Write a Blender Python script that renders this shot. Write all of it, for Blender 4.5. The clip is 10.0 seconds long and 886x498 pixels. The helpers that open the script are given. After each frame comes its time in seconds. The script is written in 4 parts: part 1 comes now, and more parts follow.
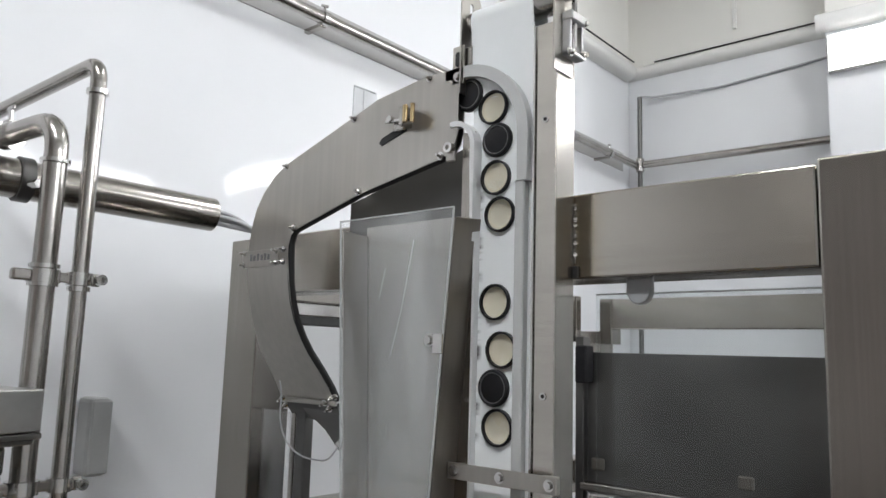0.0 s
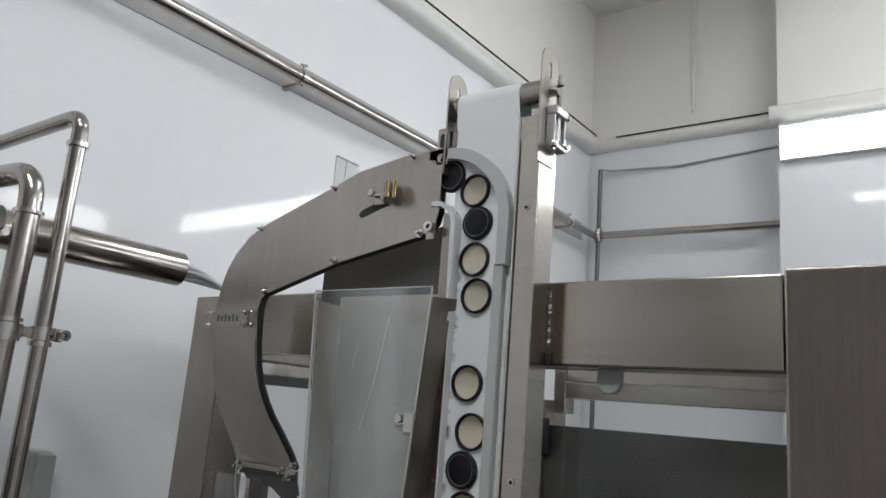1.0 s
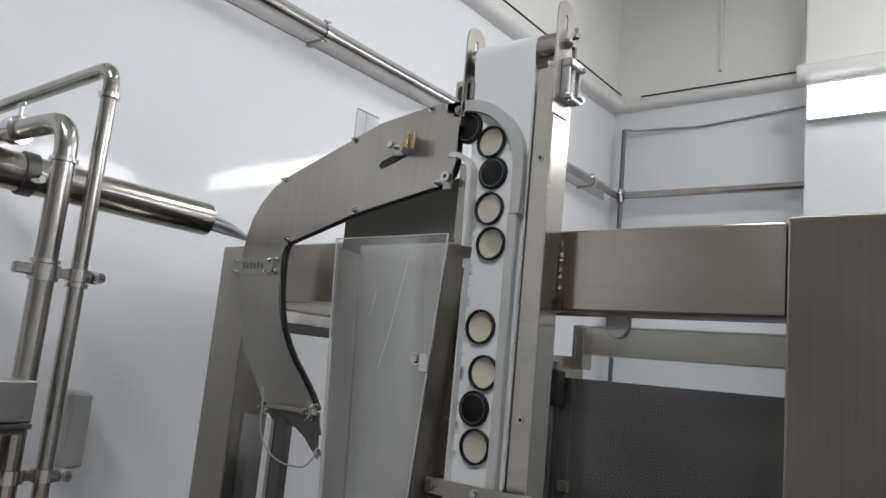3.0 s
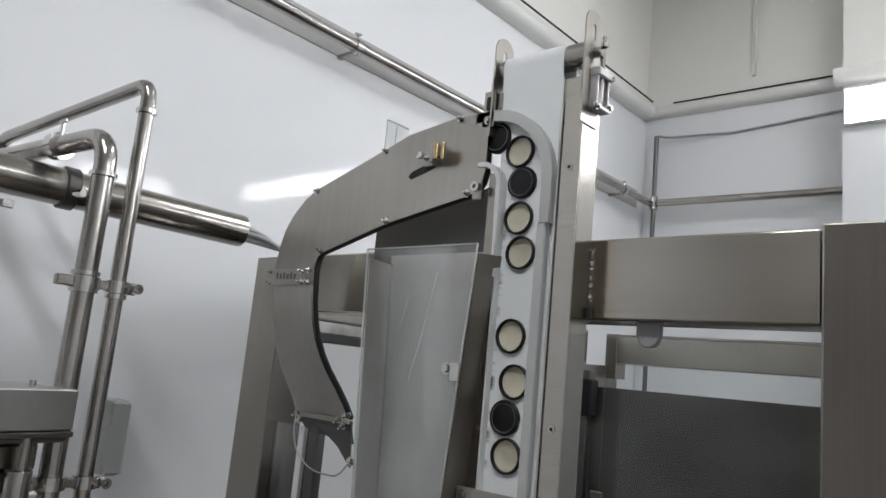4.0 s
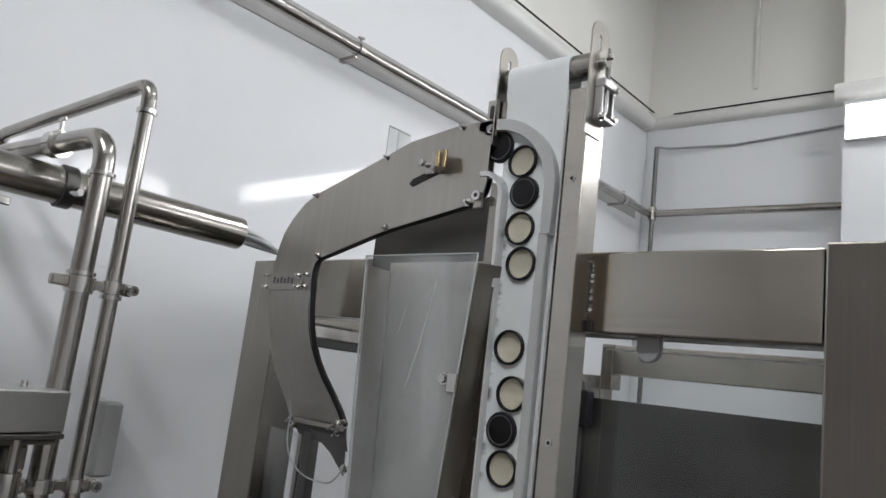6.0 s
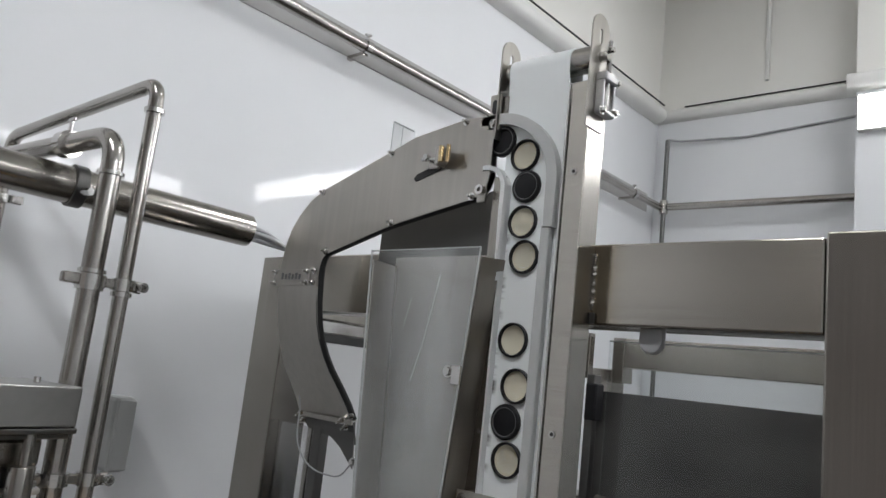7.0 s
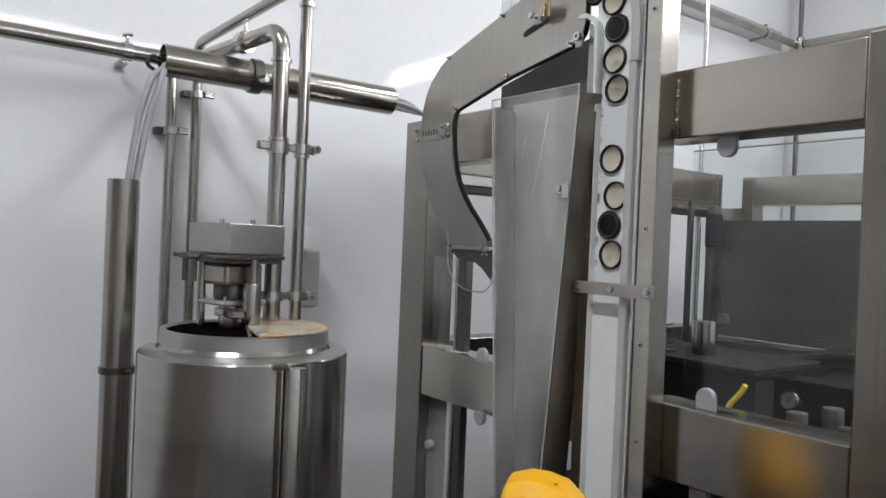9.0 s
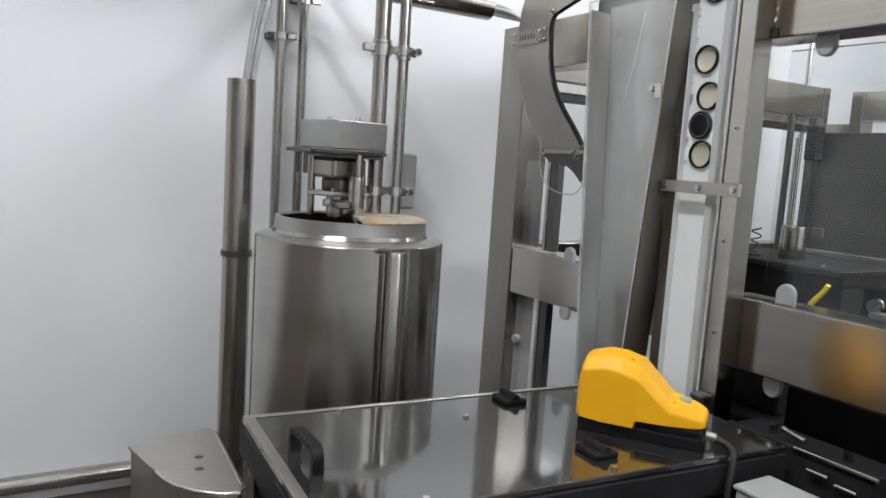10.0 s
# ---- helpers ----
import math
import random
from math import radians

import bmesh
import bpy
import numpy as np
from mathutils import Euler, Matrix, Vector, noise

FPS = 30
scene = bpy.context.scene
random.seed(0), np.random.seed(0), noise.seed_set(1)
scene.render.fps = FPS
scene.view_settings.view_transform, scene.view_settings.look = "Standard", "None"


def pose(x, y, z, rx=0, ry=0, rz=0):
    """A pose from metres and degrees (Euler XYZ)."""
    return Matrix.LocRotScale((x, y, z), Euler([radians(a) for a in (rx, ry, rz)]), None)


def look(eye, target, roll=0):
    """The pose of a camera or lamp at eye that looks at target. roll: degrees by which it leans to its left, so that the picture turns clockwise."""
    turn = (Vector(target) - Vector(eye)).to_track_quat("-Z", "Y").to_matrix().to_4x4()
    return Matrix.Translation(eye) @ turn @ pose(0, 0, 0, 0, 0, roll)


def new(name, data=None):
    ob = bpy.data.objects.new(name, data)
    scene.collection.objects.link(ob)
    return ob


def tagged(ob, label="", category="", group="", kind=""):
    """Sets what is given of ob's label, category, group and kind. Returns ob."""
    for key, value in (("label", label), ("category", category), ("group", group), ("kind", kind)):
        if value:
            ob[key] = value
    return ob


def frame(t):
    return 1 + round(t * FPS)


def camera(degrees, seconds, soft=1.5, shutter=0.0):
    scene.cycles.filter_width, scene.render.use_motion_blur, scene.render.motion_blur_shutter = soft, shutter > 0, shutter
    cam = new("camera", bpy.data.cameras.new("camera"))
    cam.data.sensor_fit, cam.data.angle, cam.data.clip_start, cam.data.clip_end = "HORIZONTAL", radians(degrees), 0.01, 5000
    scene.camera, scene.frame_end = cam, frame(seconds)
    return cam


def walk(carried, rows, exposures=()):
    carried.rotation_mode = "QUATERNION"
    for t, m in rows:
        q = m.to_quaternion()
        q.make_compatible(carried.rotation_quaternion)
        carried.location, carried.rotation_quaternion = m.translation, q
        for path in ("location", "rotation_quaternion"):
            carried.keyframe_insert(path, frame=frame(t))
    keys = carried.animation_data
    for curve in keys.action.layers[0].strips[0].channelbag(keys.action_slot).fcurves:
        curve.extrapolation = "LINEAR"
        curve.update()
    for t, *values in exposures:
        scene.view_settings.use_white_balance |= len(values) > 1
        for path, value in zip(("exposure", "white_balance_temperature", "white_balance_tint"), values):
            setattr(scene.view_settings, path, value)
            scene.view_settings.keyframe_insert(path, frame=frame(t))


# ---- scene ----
cam = camera(61.7, 10.0)
METRES, EYE, TILT, LEAN, TURN = 1.0, 1.6, 0.0, 0.0, 40.0
PATH = [
    (0, (0.02, -0.006, 1.604), (-1.263, 1.503, 1.885), 1.7),
    (0.5, (-0.038, -0.046, 1.643), (-1.259, 1.494, 2.014), 3.9),
    (1, (-0.006, -0.071, 1.66), (-1.179, 1.493, 2.082), 4.6),
    (1.5, (0.003, -0.081, 1.639), (-1.175, 1.494, 2.002), 5.2),
    (2, (0.016, -0.081, 1.602), (-1.19, 1.488, 1.893), 4.8),
    (2.5, (0.04, -0.09, 1.61), (-1.177, 1.466, 1.921), 5.1),
    (3.8, (0.05, -0.106, 1.62), (-1.22, 1.404, 1.946), 5.9),
    (4, (0.056, -0.105, 1.618), (-1.24, 1.381, 1.951), 5.5),
    (4.5, (0.072, -0.104, 1.623), (-1.228, 1.378, 1.96), 6.1),
    (5, (0.066, -0.105, 1.624), (-1.237, 1.375, 1.96), 6.3),
    (5.5, (0.055, -0.106, 1.63), (-1.236, 1.382, 1.976), 6.9),
    (6.8, (0.026, -0.09, 1.627), (-1.262, 1.401, 1.972), 6.5),
    (7, (0.069, -0.094, 1.625), (-1.249, 1.373, 1.957), 6.4),
    (7.5, (0.156, -0.083, 1.607), (-1.269, 1.285, 1.922), 5.5),
    (8, (0.248, -0.099, 1.567), (-1.26, 1.195, 1.792), 3.5),
    (8.5, (0.345, -0.217, 1.512), (-1.191, 1.054, 1.668), 1.5),
    (9, (0.429, -0.332, 1.46), (-1.155, 0.888, 1.447), 2.4),
    (9.5, (0.494, -0.386, 1.427), (-1.18, 0.705, 1.337), 1.8),
    (10, (0.549, -0.422, 1.382), (-1.154, 0.601, 1.148), 3.7),
]
EXPOSURES = [(0.0, 0.47), (0.5, 0.16), (1.0, -0.02), (2.0, -0.05), (2.5, 0.05), (4.0, 0.09), (8.0, 0.03), (8.5, 0.12), (9.0, 0.39), (9.5, 0.51), (10.0, 0.73)]
walk(cam, [(t, look(eye, target, roll)) for t, eye, target, roll in PATH], EXPOSURES)

LIDS = [(-1.044, 2.219, False), (-0.972, 2.174, True), (-0.959, 2.094, False), (-0.961, 2.006, True), (-0.948, 1.92, True), (-0.957, 1.722, True), (-0.937, 1.617, True), (-0.956, 1.534, False), (-0.944, 1.45, True)]
FOOT_TURN, FOOT_SIZE = 36.0, 0.93

# ---- light: wall-mounted and ceiling panels only, the room is closed ----
world = bpy.data.worlds.new("world")
scene.world = world
world.use_nodes = True
world.node_tree.nodes["Background"].inputs[0].default_value = (0.9, 0.95, 1.0, 1)
world.node_tree.nodes["Background"].inputs[1].default_value = 0.02
PANEL_GLOW = 18.0
CEIL_GLOW = 54.0
FLOOR = -0.1


# ---- materials ----
def nodes_of(name):
    m = bpy.data.materials.new(name)
    m.use_nodes = True
    nt = m.node_tree
    return m, nt, nt.nodes["Principled BSDF"]


def coords(nt, scale):
    tc = nt.nodes.new("ShaderNodeTexCoord")
    mp = nt.nodes.new("ShaderNodeMapping")
    mp.inputs["Scale"].default_value = scale
    nt.links.new(tc.outputs["Object"], mp.inputs["Vector"])
    return mp.outputs["Vector"]


def noise_tex(nt, vec, scale, detail=4.0, rough=0.55):
    n = nt.nodes.new("ShaderNodeTexNoise")
    n.inputs["Scale"].default_value = scale
    n.inputs["Detail"].default_value = detail
    n.inputs["Roughness"].default_value = rough
    nt.links.new(vec, n.inputs["Vector"])
    return n.outputs["Fac"]


def ramp(nt, fac, lo, hi, a=0.3, b=0.7):
    r = nt.nodes.new("ShaderNodeMapRange")
    r.inputs["From Min"].default_value, r.inputs["From Max"].default_value = a, b
    r.inputs["To Min"].default_value, r.inputs["To Max"].default_value = lo, hi
    nt.links.new(fac, r.inputs["Value"])
    return r.outputs["Result"]


def mixcol(nt, fac, c1, c2):
    m = nt.nodes.new("ShaderNodeMix")
    m.data_type = "RGBA"
    m.inputs["A"].default_value, m.inputs["B"].default_value = (*c1, 1), (*c2, 1)
    nt.links.new(fac, m.inputs["Factor"])
    return m.outputs["Result"]


def bump(nt, height, bsdf, strength, dist):
    b = nt.nodes.new("ShaderNodeBump")
    b.inputs["Strength"].default_value, b.inputs["Distance"].default_value = strength, dist
    nt.links.new(height, b.inputs["Height"])
    nt.links.new(b.outputs["Normal"], bsdf.inputs["Normal"])


def steel(name, c1, c2, rough=(0.24, 0.30), grain=(2, 140, 140), lines=0.05, blotch=2.5, smears=0.07, brushed=None):
    """Brushed stainless: faint drawn lines along the grain, cloudy handling marks and changing gloss."""
    m, nt, b = nodes_of(name)
    fine = noise_tex(nt, coords(nt, grain), 1.0, 1.0, 0.4)
    cloud = noise_tex(nt, coords(nt, (blotch, blotch, blotch)), 1.0, 1.5, 0.5)
    tone = mixcol(nt, ramp(nt, cloud, 0, 1), c1, c2)
    hs = nt.nodes.new("ShaderNodeHueSaturation")
    nt.links.new(tone, hs.inputs["Color"])
    smear = noise_tex(nt, coords(nt, tuple(1.2 if g < 20 else 9.0 for g in grain)), 1.0, 2.0, 0.5)
    tone_of = nt.nodes.new("ShaderNodeMath")
    tone_of.operation = "MULTIPLY"
    nt.links.new(ramp(nt, fine, 1.0 - lines, 1.0 + lines), tone_of.inputs[0])
    nt.links.new(ramp(nt, smear, 1.0 - smears, 1.0 + smears, 0.2, 0.8), tone_of.inputs[1])
    nt.links.new(tone_of.outputs[0], hs.inputs["Value"])
    nt.links.new(hs.outputs["Color"], b.inputs["Base Color"])
    gloss = nt.nodes.new("ShaderNodeMath")
    gloss.operation = "ADD"
    nt.links.new(ramp(nt, cloud, rough[0], rough[1]), gloss.inputs[0])
    nt.links.new(ramp(nt, smear, -0.015, 0.015), gloss.inputs[1])
    nt.links.new(gloss.outputs[0], b.inputs["Roughness"])
    b.inputs["Metallic"].default_value = 1.0
    if brushed is not None:
        tn = nt.nodes.new("ShaderNodeTangent")
        tn.direction_type, tn.axis = "RADIAL", "Z"
        nt.links.new(tn.outputs[0], b.inputs["Tangent"])
        b.inputs["Anisotropic"].default_value = brushed[0]
        b.inputs["Anisotropic Rotation"].default_value = brushed[1]
    return m


def paint(name, c1, c2, rough=0.4, scale=2.0, coat=0.0, bumpy=0.02, fine=60.0, metallic=0.0):
    m, nt, b = nodes_of(name)
    cloud = noise_tex(nt, coords(nt, (scale, scale, scale)), 1.0, 6.0, 0.6)
    nt.links.new(mixcol(nt, ramp(nt, cloud, 0, 1), c1, c2), b.inputs["Base Color"])
    nt.links.new(ramp(nt, cloud, rough * 0.85, rough * 1.15), b.inputs["Roughness"])
    b.inputs["Coat Weight"].default_value = coat
    b.inputs["Coat Roughness"].default_value = 0.05
    b.inputs["Metallic"].default_value = metallic
    bump(nt, noise_tex(nt, coords(nt, (fine, fine, fine)), 1.0, 3.0), b, bumpy, 0.003)
    return m


def glass(name, tint, rough=0.03, alpha_like=0.9, haze_min=0.0):
    """Thin clear sheet: mostly see-through with a gloss on top and a faint haze of scratches."""
    m, nt, b = nodes_of(name)
    out = nt.nodes["Material Output"]
    tr = nt.nodes.new("ShaderNodeBsdfTransparent")
    tr.inputs[0].default_value = (*tint, 1)
    gl = nt.nodes.new("ShaderNodeBsdfGlossy")
    gl.inputs["Roughness"].default_value = rough
    df = nt.nodes.new("ShaderNodeBsdfDiffuse")
    df.inputs[0].default_value = (0.75, 0.77, 0.78, 1)
    haze = nt.nodes.new("ShaderNodeMixShader")
    cloud = noise_tex(nt, coords(nt, (6, 6, 1.3)), 1.0, 2.5, 0.5)
    nt.links.new(ramp(nt, cloud, haze_min, 1.0 - alpha_like, 0.42, 0.68), haze.inputs[0])
    nt.links.new(tr.outputs[0], haze.inputs[1])
    nt.links.new(df.outputs[0], haze.inputs[2])
    lw = nt.nodes.new("ShaderNodeLayerWeight")
    lw.inputs[0].default_value = 0.5
    pw = nt.nodes.new("ShaderNodeMath")
    pw.operation, pw.inputs[1].default_value = "POWER", 4.0
    nt.links.new(lw.outputs["Facing"], pw.inputs[0])
    gloss = ramp(nt, pw.outputs[0], 0.035, 0.9, 0.0, 1.0)
    mx = nt.nodes.new("ShaderNodeMixShader")
    nt.links.new(gloss, mx.inputs[0])
    nt.links.new(haze.outputs[0], mx.inputs[1])
    nt.links.new(gl.outputs[0], mx.inputs[2])
    nt.links.new(mx.outputs[0], out.inputs[0])
    return m


def glow(name, colour, strength):
    m, nt, b = nodes_of(name)
    b.inputs["Base Color"].default_value = (0.9, 0.9, 0.9, 1)
    b.inputs["Emission Color"].default_value = (*colour, 1)
    b.inputs["Emission Strength"].default_value = strength
    return m


# posts darker than beams: what each one reflects is put into its base colour
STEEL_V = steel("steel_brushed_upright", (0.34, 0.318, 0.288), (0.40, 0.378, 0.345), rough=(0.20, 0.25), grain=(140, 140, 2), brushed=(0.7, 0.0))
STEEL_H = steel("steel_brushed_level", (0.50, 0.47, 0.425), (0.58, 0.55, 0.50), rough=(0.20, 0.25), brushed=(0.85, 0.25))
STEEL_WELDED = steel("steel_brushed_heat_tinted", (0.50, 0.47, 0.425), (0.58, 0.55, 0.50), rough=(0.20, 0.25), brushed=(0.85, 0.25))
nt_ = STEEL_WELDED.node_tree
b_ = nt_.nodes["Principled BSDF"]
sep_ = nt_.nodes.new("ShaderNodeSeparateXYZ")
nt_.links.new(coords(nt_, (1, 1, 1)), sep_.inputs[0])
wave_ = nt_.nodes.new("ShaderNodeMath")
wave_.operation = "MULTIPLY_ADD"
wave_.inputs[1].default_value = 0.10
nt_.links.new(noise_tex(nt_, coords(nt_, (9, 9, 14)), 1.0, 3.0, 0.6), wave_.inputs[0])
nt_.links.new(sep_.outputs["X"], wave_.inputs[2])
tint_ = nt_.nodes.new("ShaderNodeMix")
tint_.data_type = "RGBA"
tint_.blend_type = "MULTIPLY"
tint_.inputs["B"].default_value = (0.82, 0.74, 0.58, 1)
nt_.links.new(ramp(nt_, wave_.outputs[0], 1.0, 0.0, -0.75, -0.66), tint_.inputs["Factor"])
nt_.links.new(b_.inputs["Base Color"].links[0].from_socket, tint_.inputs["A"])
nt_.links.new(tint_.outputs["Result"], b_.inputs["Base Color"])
# same steel as the other beams, with its dark reflection put into the colour
STEEL_SHADED = steel("steel_brushed_shaded", (0.27, 0.25, 0.225), (0.36, 0.338, 0.305), rough=(0.20, 0.25), brushed=(0.7, 0.25), smears=0.12)
STEEL_SATIN = steel("steel_satin", (0.33, 0.31, 0.28), (0.40, 0.38, 0.35), rough=(0.20, 0.25), grain=(60, 60, 60), lines=0.02, blotch=4.0, smears=0.03)
STEEL_COVER = steel("steel_cover_matt", (0.44, 0.44, 0.43), (0.50, 0.50, 0.49), rough=(0.38, 0.46), grain=(50, 50, 50), lines=0.02, blotch=5.0, smears=0.03)
STEEL_DULL = steel("steel_dull_darkened", (0.20, 0.182, 0.16), (0.26, 0.24, 0.215), rough=(0.40, 0.48), grain=(70, 70, 3), lines=0.03, blotch=3.0)
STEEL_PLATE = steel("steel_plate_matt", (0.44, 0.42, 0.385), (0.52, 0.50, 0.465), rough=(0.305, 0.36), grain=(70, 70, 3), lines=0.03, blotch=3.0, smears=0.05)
STEEL_TANK = steel("steel_tank_brushed", (0.36, 0.352, 0.33), (0.43, 0.42, 0.398), rough=(0.20, 0.25), grain=(2, 2, 120), lines=0.04, brushed=(0.92, 0.25))
STEEL_PIPE = steel("steel_pipe_polished", (0.40, 0.38, 0.355), (0.47, 0.45, 0.425), rough=(0.20, 0.25), grain=(40, 40, 40), lines=0.02, blotch=6.0)
STEEL_SHINY = steel("steel_bright", (0.58, 0.57, 0.55), (0.66, 0.65, 0.63), rough=(0.12, 0.2), grain=(30, 30, 30), lines=0.02, blotch=20.0)
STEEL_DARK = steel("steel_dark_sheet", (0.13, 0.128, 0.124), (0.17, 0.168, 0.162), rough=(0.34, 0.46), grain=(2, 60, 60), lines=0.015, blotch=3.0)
ALU = steel("cast_aluminium", (0.52, 0.52, 0.52), (0.60, 0.60, 0.60), rough=(0.32, 0.42), grain=(60, 60, 60), lines=0.02, blotch=12.0)
BRASS = steel("brass_plated", (0.55, 0.41, 0.22), (0.68, 0.52, 0.30), rough=(0.2, 0.27), grain=(40, 40, 40), lines=0.02, blotch=20.0)
WALL_GLOSS = paint("glossy_white_wall_panel", (0.76, 0.775, 0.795), (0.80, 0.81, 0.825), rough=0.46, scale=0.8, coat=0.55, bumpy=0.006, fine=4.0)
WALL_MATT = paint("painted_upper_wall", (0.76, 0.75, 0.71), (0.82, 0.81, 0.77), rough=0.5, scale=0.7, bumpy=0.03, fine=20)
WALL_GREY = paint("unseen_grey_wall", (0.50, 0.455, 0.435), (0.56, 0.515, 0.49), rough=0.5, scale=0.7)
TRIM_WHITE = paint("white_plastic_trim", (0.72, 0.715, 0.69), (0.78, 0.775, 0.75), rough=0.35, scale=2)
TRIM_GREY = paint("grey_wall_strip", (0.36, 0.355, 0.35), (0.42, 0.415, 0.41), rough=0.4, scale=3)
RB0, RB1 = 3.153, 3.308
FLOOR_GREY = paint("grey_floor_coating", (0.055, 0.043, 0.037), (0.085, 0.069, 0.060), rough=0.35, scale=1.5, bumpy=0.1, fine=40)
CEILING_WHITE = paint("white_ceiling_sheet", (0.74, 0.74, 0.72), (0.79, 0.79, 0.77), rough=0.5, scale=1.0)
BELT_WHITE = paint("white_conveyor_belt", (0.84, 0.87, 0.875), (0.88, 0.905, 0.91), rough=0.35, scale=7, bumpy=0.04, fine=250)
nt_ = BELT_WHITE.node_tree
b_ = nt_.nodes["Principled BSDF"]
sep_ = nt_.nodes.new("ShaderNodeSeparateXYZ")
nt_.links.new(coords(nt_, (1, 1, 1)), sep_.inputs[0])
near_ = ramp(nt_, sep_.outputs["X"], 1.0, 0.0, -1.004, -0.992)
rub_ = ramp(nt_, noise_tex(nt_, coords(nt_, (3, 3, 17)), 1.0, 3.0, 0.6), 0.0, 1.0, 0.50, 0.62)
both_ = nt_.nodes.new("ShaderNodeMath")
both_.operation = "MULTIPLY"
high_ = nt_.nodes.new("ShaderNodeMath")
high_.operation = "MULTIPLY"
nt_.links.new(ramp(nt_, sep_.outputs["Z"], 0.0, 1.0, 1.36, 1.42), high_.inputs[0])
low_ = nt_.nodes.new("ShaderNodeMath")
low_.operation = "MULTIPLY"
nt_.links.new(ramp(nt_, sep_.outputs["Z"], 1.0, 0.0, 2.04, 2.12), low_.inputs[0])
nt_.links.new(near_, low_.inputs[1])
nt_.links.new(low_.outputs[0], high_.inputs[1])
nt_.links.new(high_.outputs[0], both_.inputs[0])
nt_.links.new(rub_, both_.inputs[1])
dirt_ = nt_.nodes.new("ShaderNodeMix")
dirt_.data_type = "RGBA"
dirt_.inputs["B"].default_value = (0.06, 0.058, 0.055, 1)
nt_.links.new(both_.outputs[0], dirt_.inputs["Factor"])
nt_.links.new(b_.inputs["Base Color"].links[0].from_socket, dirt_.inputs["A"])
nt_.links.new(dirt_.outputs["Result"], b_.inputs["Base Color"])
GUIDE_GREY = paint("grey_plastic_guide", (0.47, 0.48, 0.475), (0.55, 0.56, 0.555), rough=0.42, scale=6)
GUIDE_WHITE = paint("white_plastic_guide", (0.68, 0.69, 0.69), (0.75, 0.76, 0.76), rough=0.4, scale=6)
LID_BLACK = paint("black_lacquered_lid", (0.006, 0.006, 0.007), (0.011, 0.011, 0.013), rough=0.42, scale=30)
LID_BLACK.node_tree.nodes["Principled BSDF"].inputs["Specular IOR Level"].default_value = 0.3
LID_CREAM = paint("cream_lid_liner", (0.66, 0.61, 0.47), (0.74, 0.70, 0.57), rough=0.45, scale=20)
LID_RING = paint("grey_ring", (0.10, 0.10, 0.105), (0.16, 0.16, 0.165), rough=0.35, scale=30)
# matt black without gloss, standing in for the shade inside the tank
TANK_DARK = paint("tank_inside_black", (0.003, 0.0025, 0.002), (0.006, 0.005, 0.004), rough=0.9, scale=20)
TANK_DARK.node_tree.nodes["Principled BSDF"].inputs["Specular IOR Level"].default_value = 0.0
RUBBER = paint("black_rubber", (0.010, 0.010, 0.010), (0.022, 0.022, 0.022), rough=0.55, scale=20)
BLACK_PLASTIC = paint("black_moulded_plastic", (0.006, 0.006, 0.007), (0.012, 0.012, 0.013), rough=0.5, scale=20)
GREY_BOX = paint("light_grey_enclosure", (0.37, 0.375, 0.37), (0.43, 0.435, 0.43), rough=0.4, scale=5)
GREY_LUG = paint("grey_painted_clip", (0.33, 0.34, 0.35), (0.39, 0.40, 0.41), rough=0.4, scale=9)
YELLOW = paint("signal_yellow_plastic", (0.96, 0.46, 0.002), (1.0, 0.52, 0.003), rough=0.5, scale=9, bumpy=0.05, fine=180)
YELLOW_TAPE = paint("yellow_tape", (0.80, 0.62, 0.02), (0.9, 0.7, 0.04), rough=0.4, scale=30)
ORANGE_STAIN, nt_, b_ = nodes_of("syrup_stained_lid_steel")
stain_ = noise_tex(nt_, coords(nt_, (9, 9, 9)), 1.0, 6.0, 0.65)
burnt_ = noise_tex(nt_, coords(nt_, (15, 24, 9)), 1.0, 4.0, 0.6)
over_ = nt_.nodes.new("ShaderNodeMix")
over_.data_type = "RGBA"
over_.inputs["B"].default_value = (0.10, 0.05, 0.015, 1)
nt_.links.new(mixcol(nt_, ramp(nt_, stain_, 0, 1, 0.47, 0.60), (0.62, 0.58, 0.50), (0.66, 0.38, 0.10)), over_.inputs["A"])
nt_.links.new(ramp(nt_, burnt_, 0, 1, 0.60, 0.68), over_.inputs["Factor"])
nt_.links.new(over_.outputs["Result"], b_.inputs["Base Color"])
b_.inputs["Metallic"].default_value = 0.35
b_.inputs["Roughness"].default_value = 0.33
CABLE_GREY = paint("grey_cable_sheath", (0.30, 0.31, 0.32), (0.42, 0.43, 0.44), rough=0.35, scale=10)
COVER_DARK = paint("dark_smoked_cover", (0.018, 0.018, 0.018), (0.030, 0.030, 0.030), rough=0.10, scale=4, coat=0.9, bumpy=0.004)
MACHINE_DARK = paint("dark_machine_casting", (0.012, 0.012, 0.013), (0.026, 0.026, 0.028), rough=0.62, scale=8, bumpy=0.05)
BLACK_PLASTIC.node_tree.nodes["Principled BSDF"].inputs["Specular IOR Level"].default_value = 0.2
COVER_DARK.node_tree.nodes["Principled BSDF"].inputs["Specular IOR Level"].default_value = 0.9
# specular cut on the dark casting, in place of shade inside the machine
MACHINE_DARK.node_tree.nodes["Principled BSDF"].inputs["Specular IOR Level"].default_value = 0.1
PLEXI = glass("clear_acrylic_scuffed", (0.965, 0.97, 0.97), 0.05, 0.72, 0.04)
PLEXI_CLEAN = glass("clear_acrylic", (0.95, 0.965, 0.965), 0.03, 0.994)
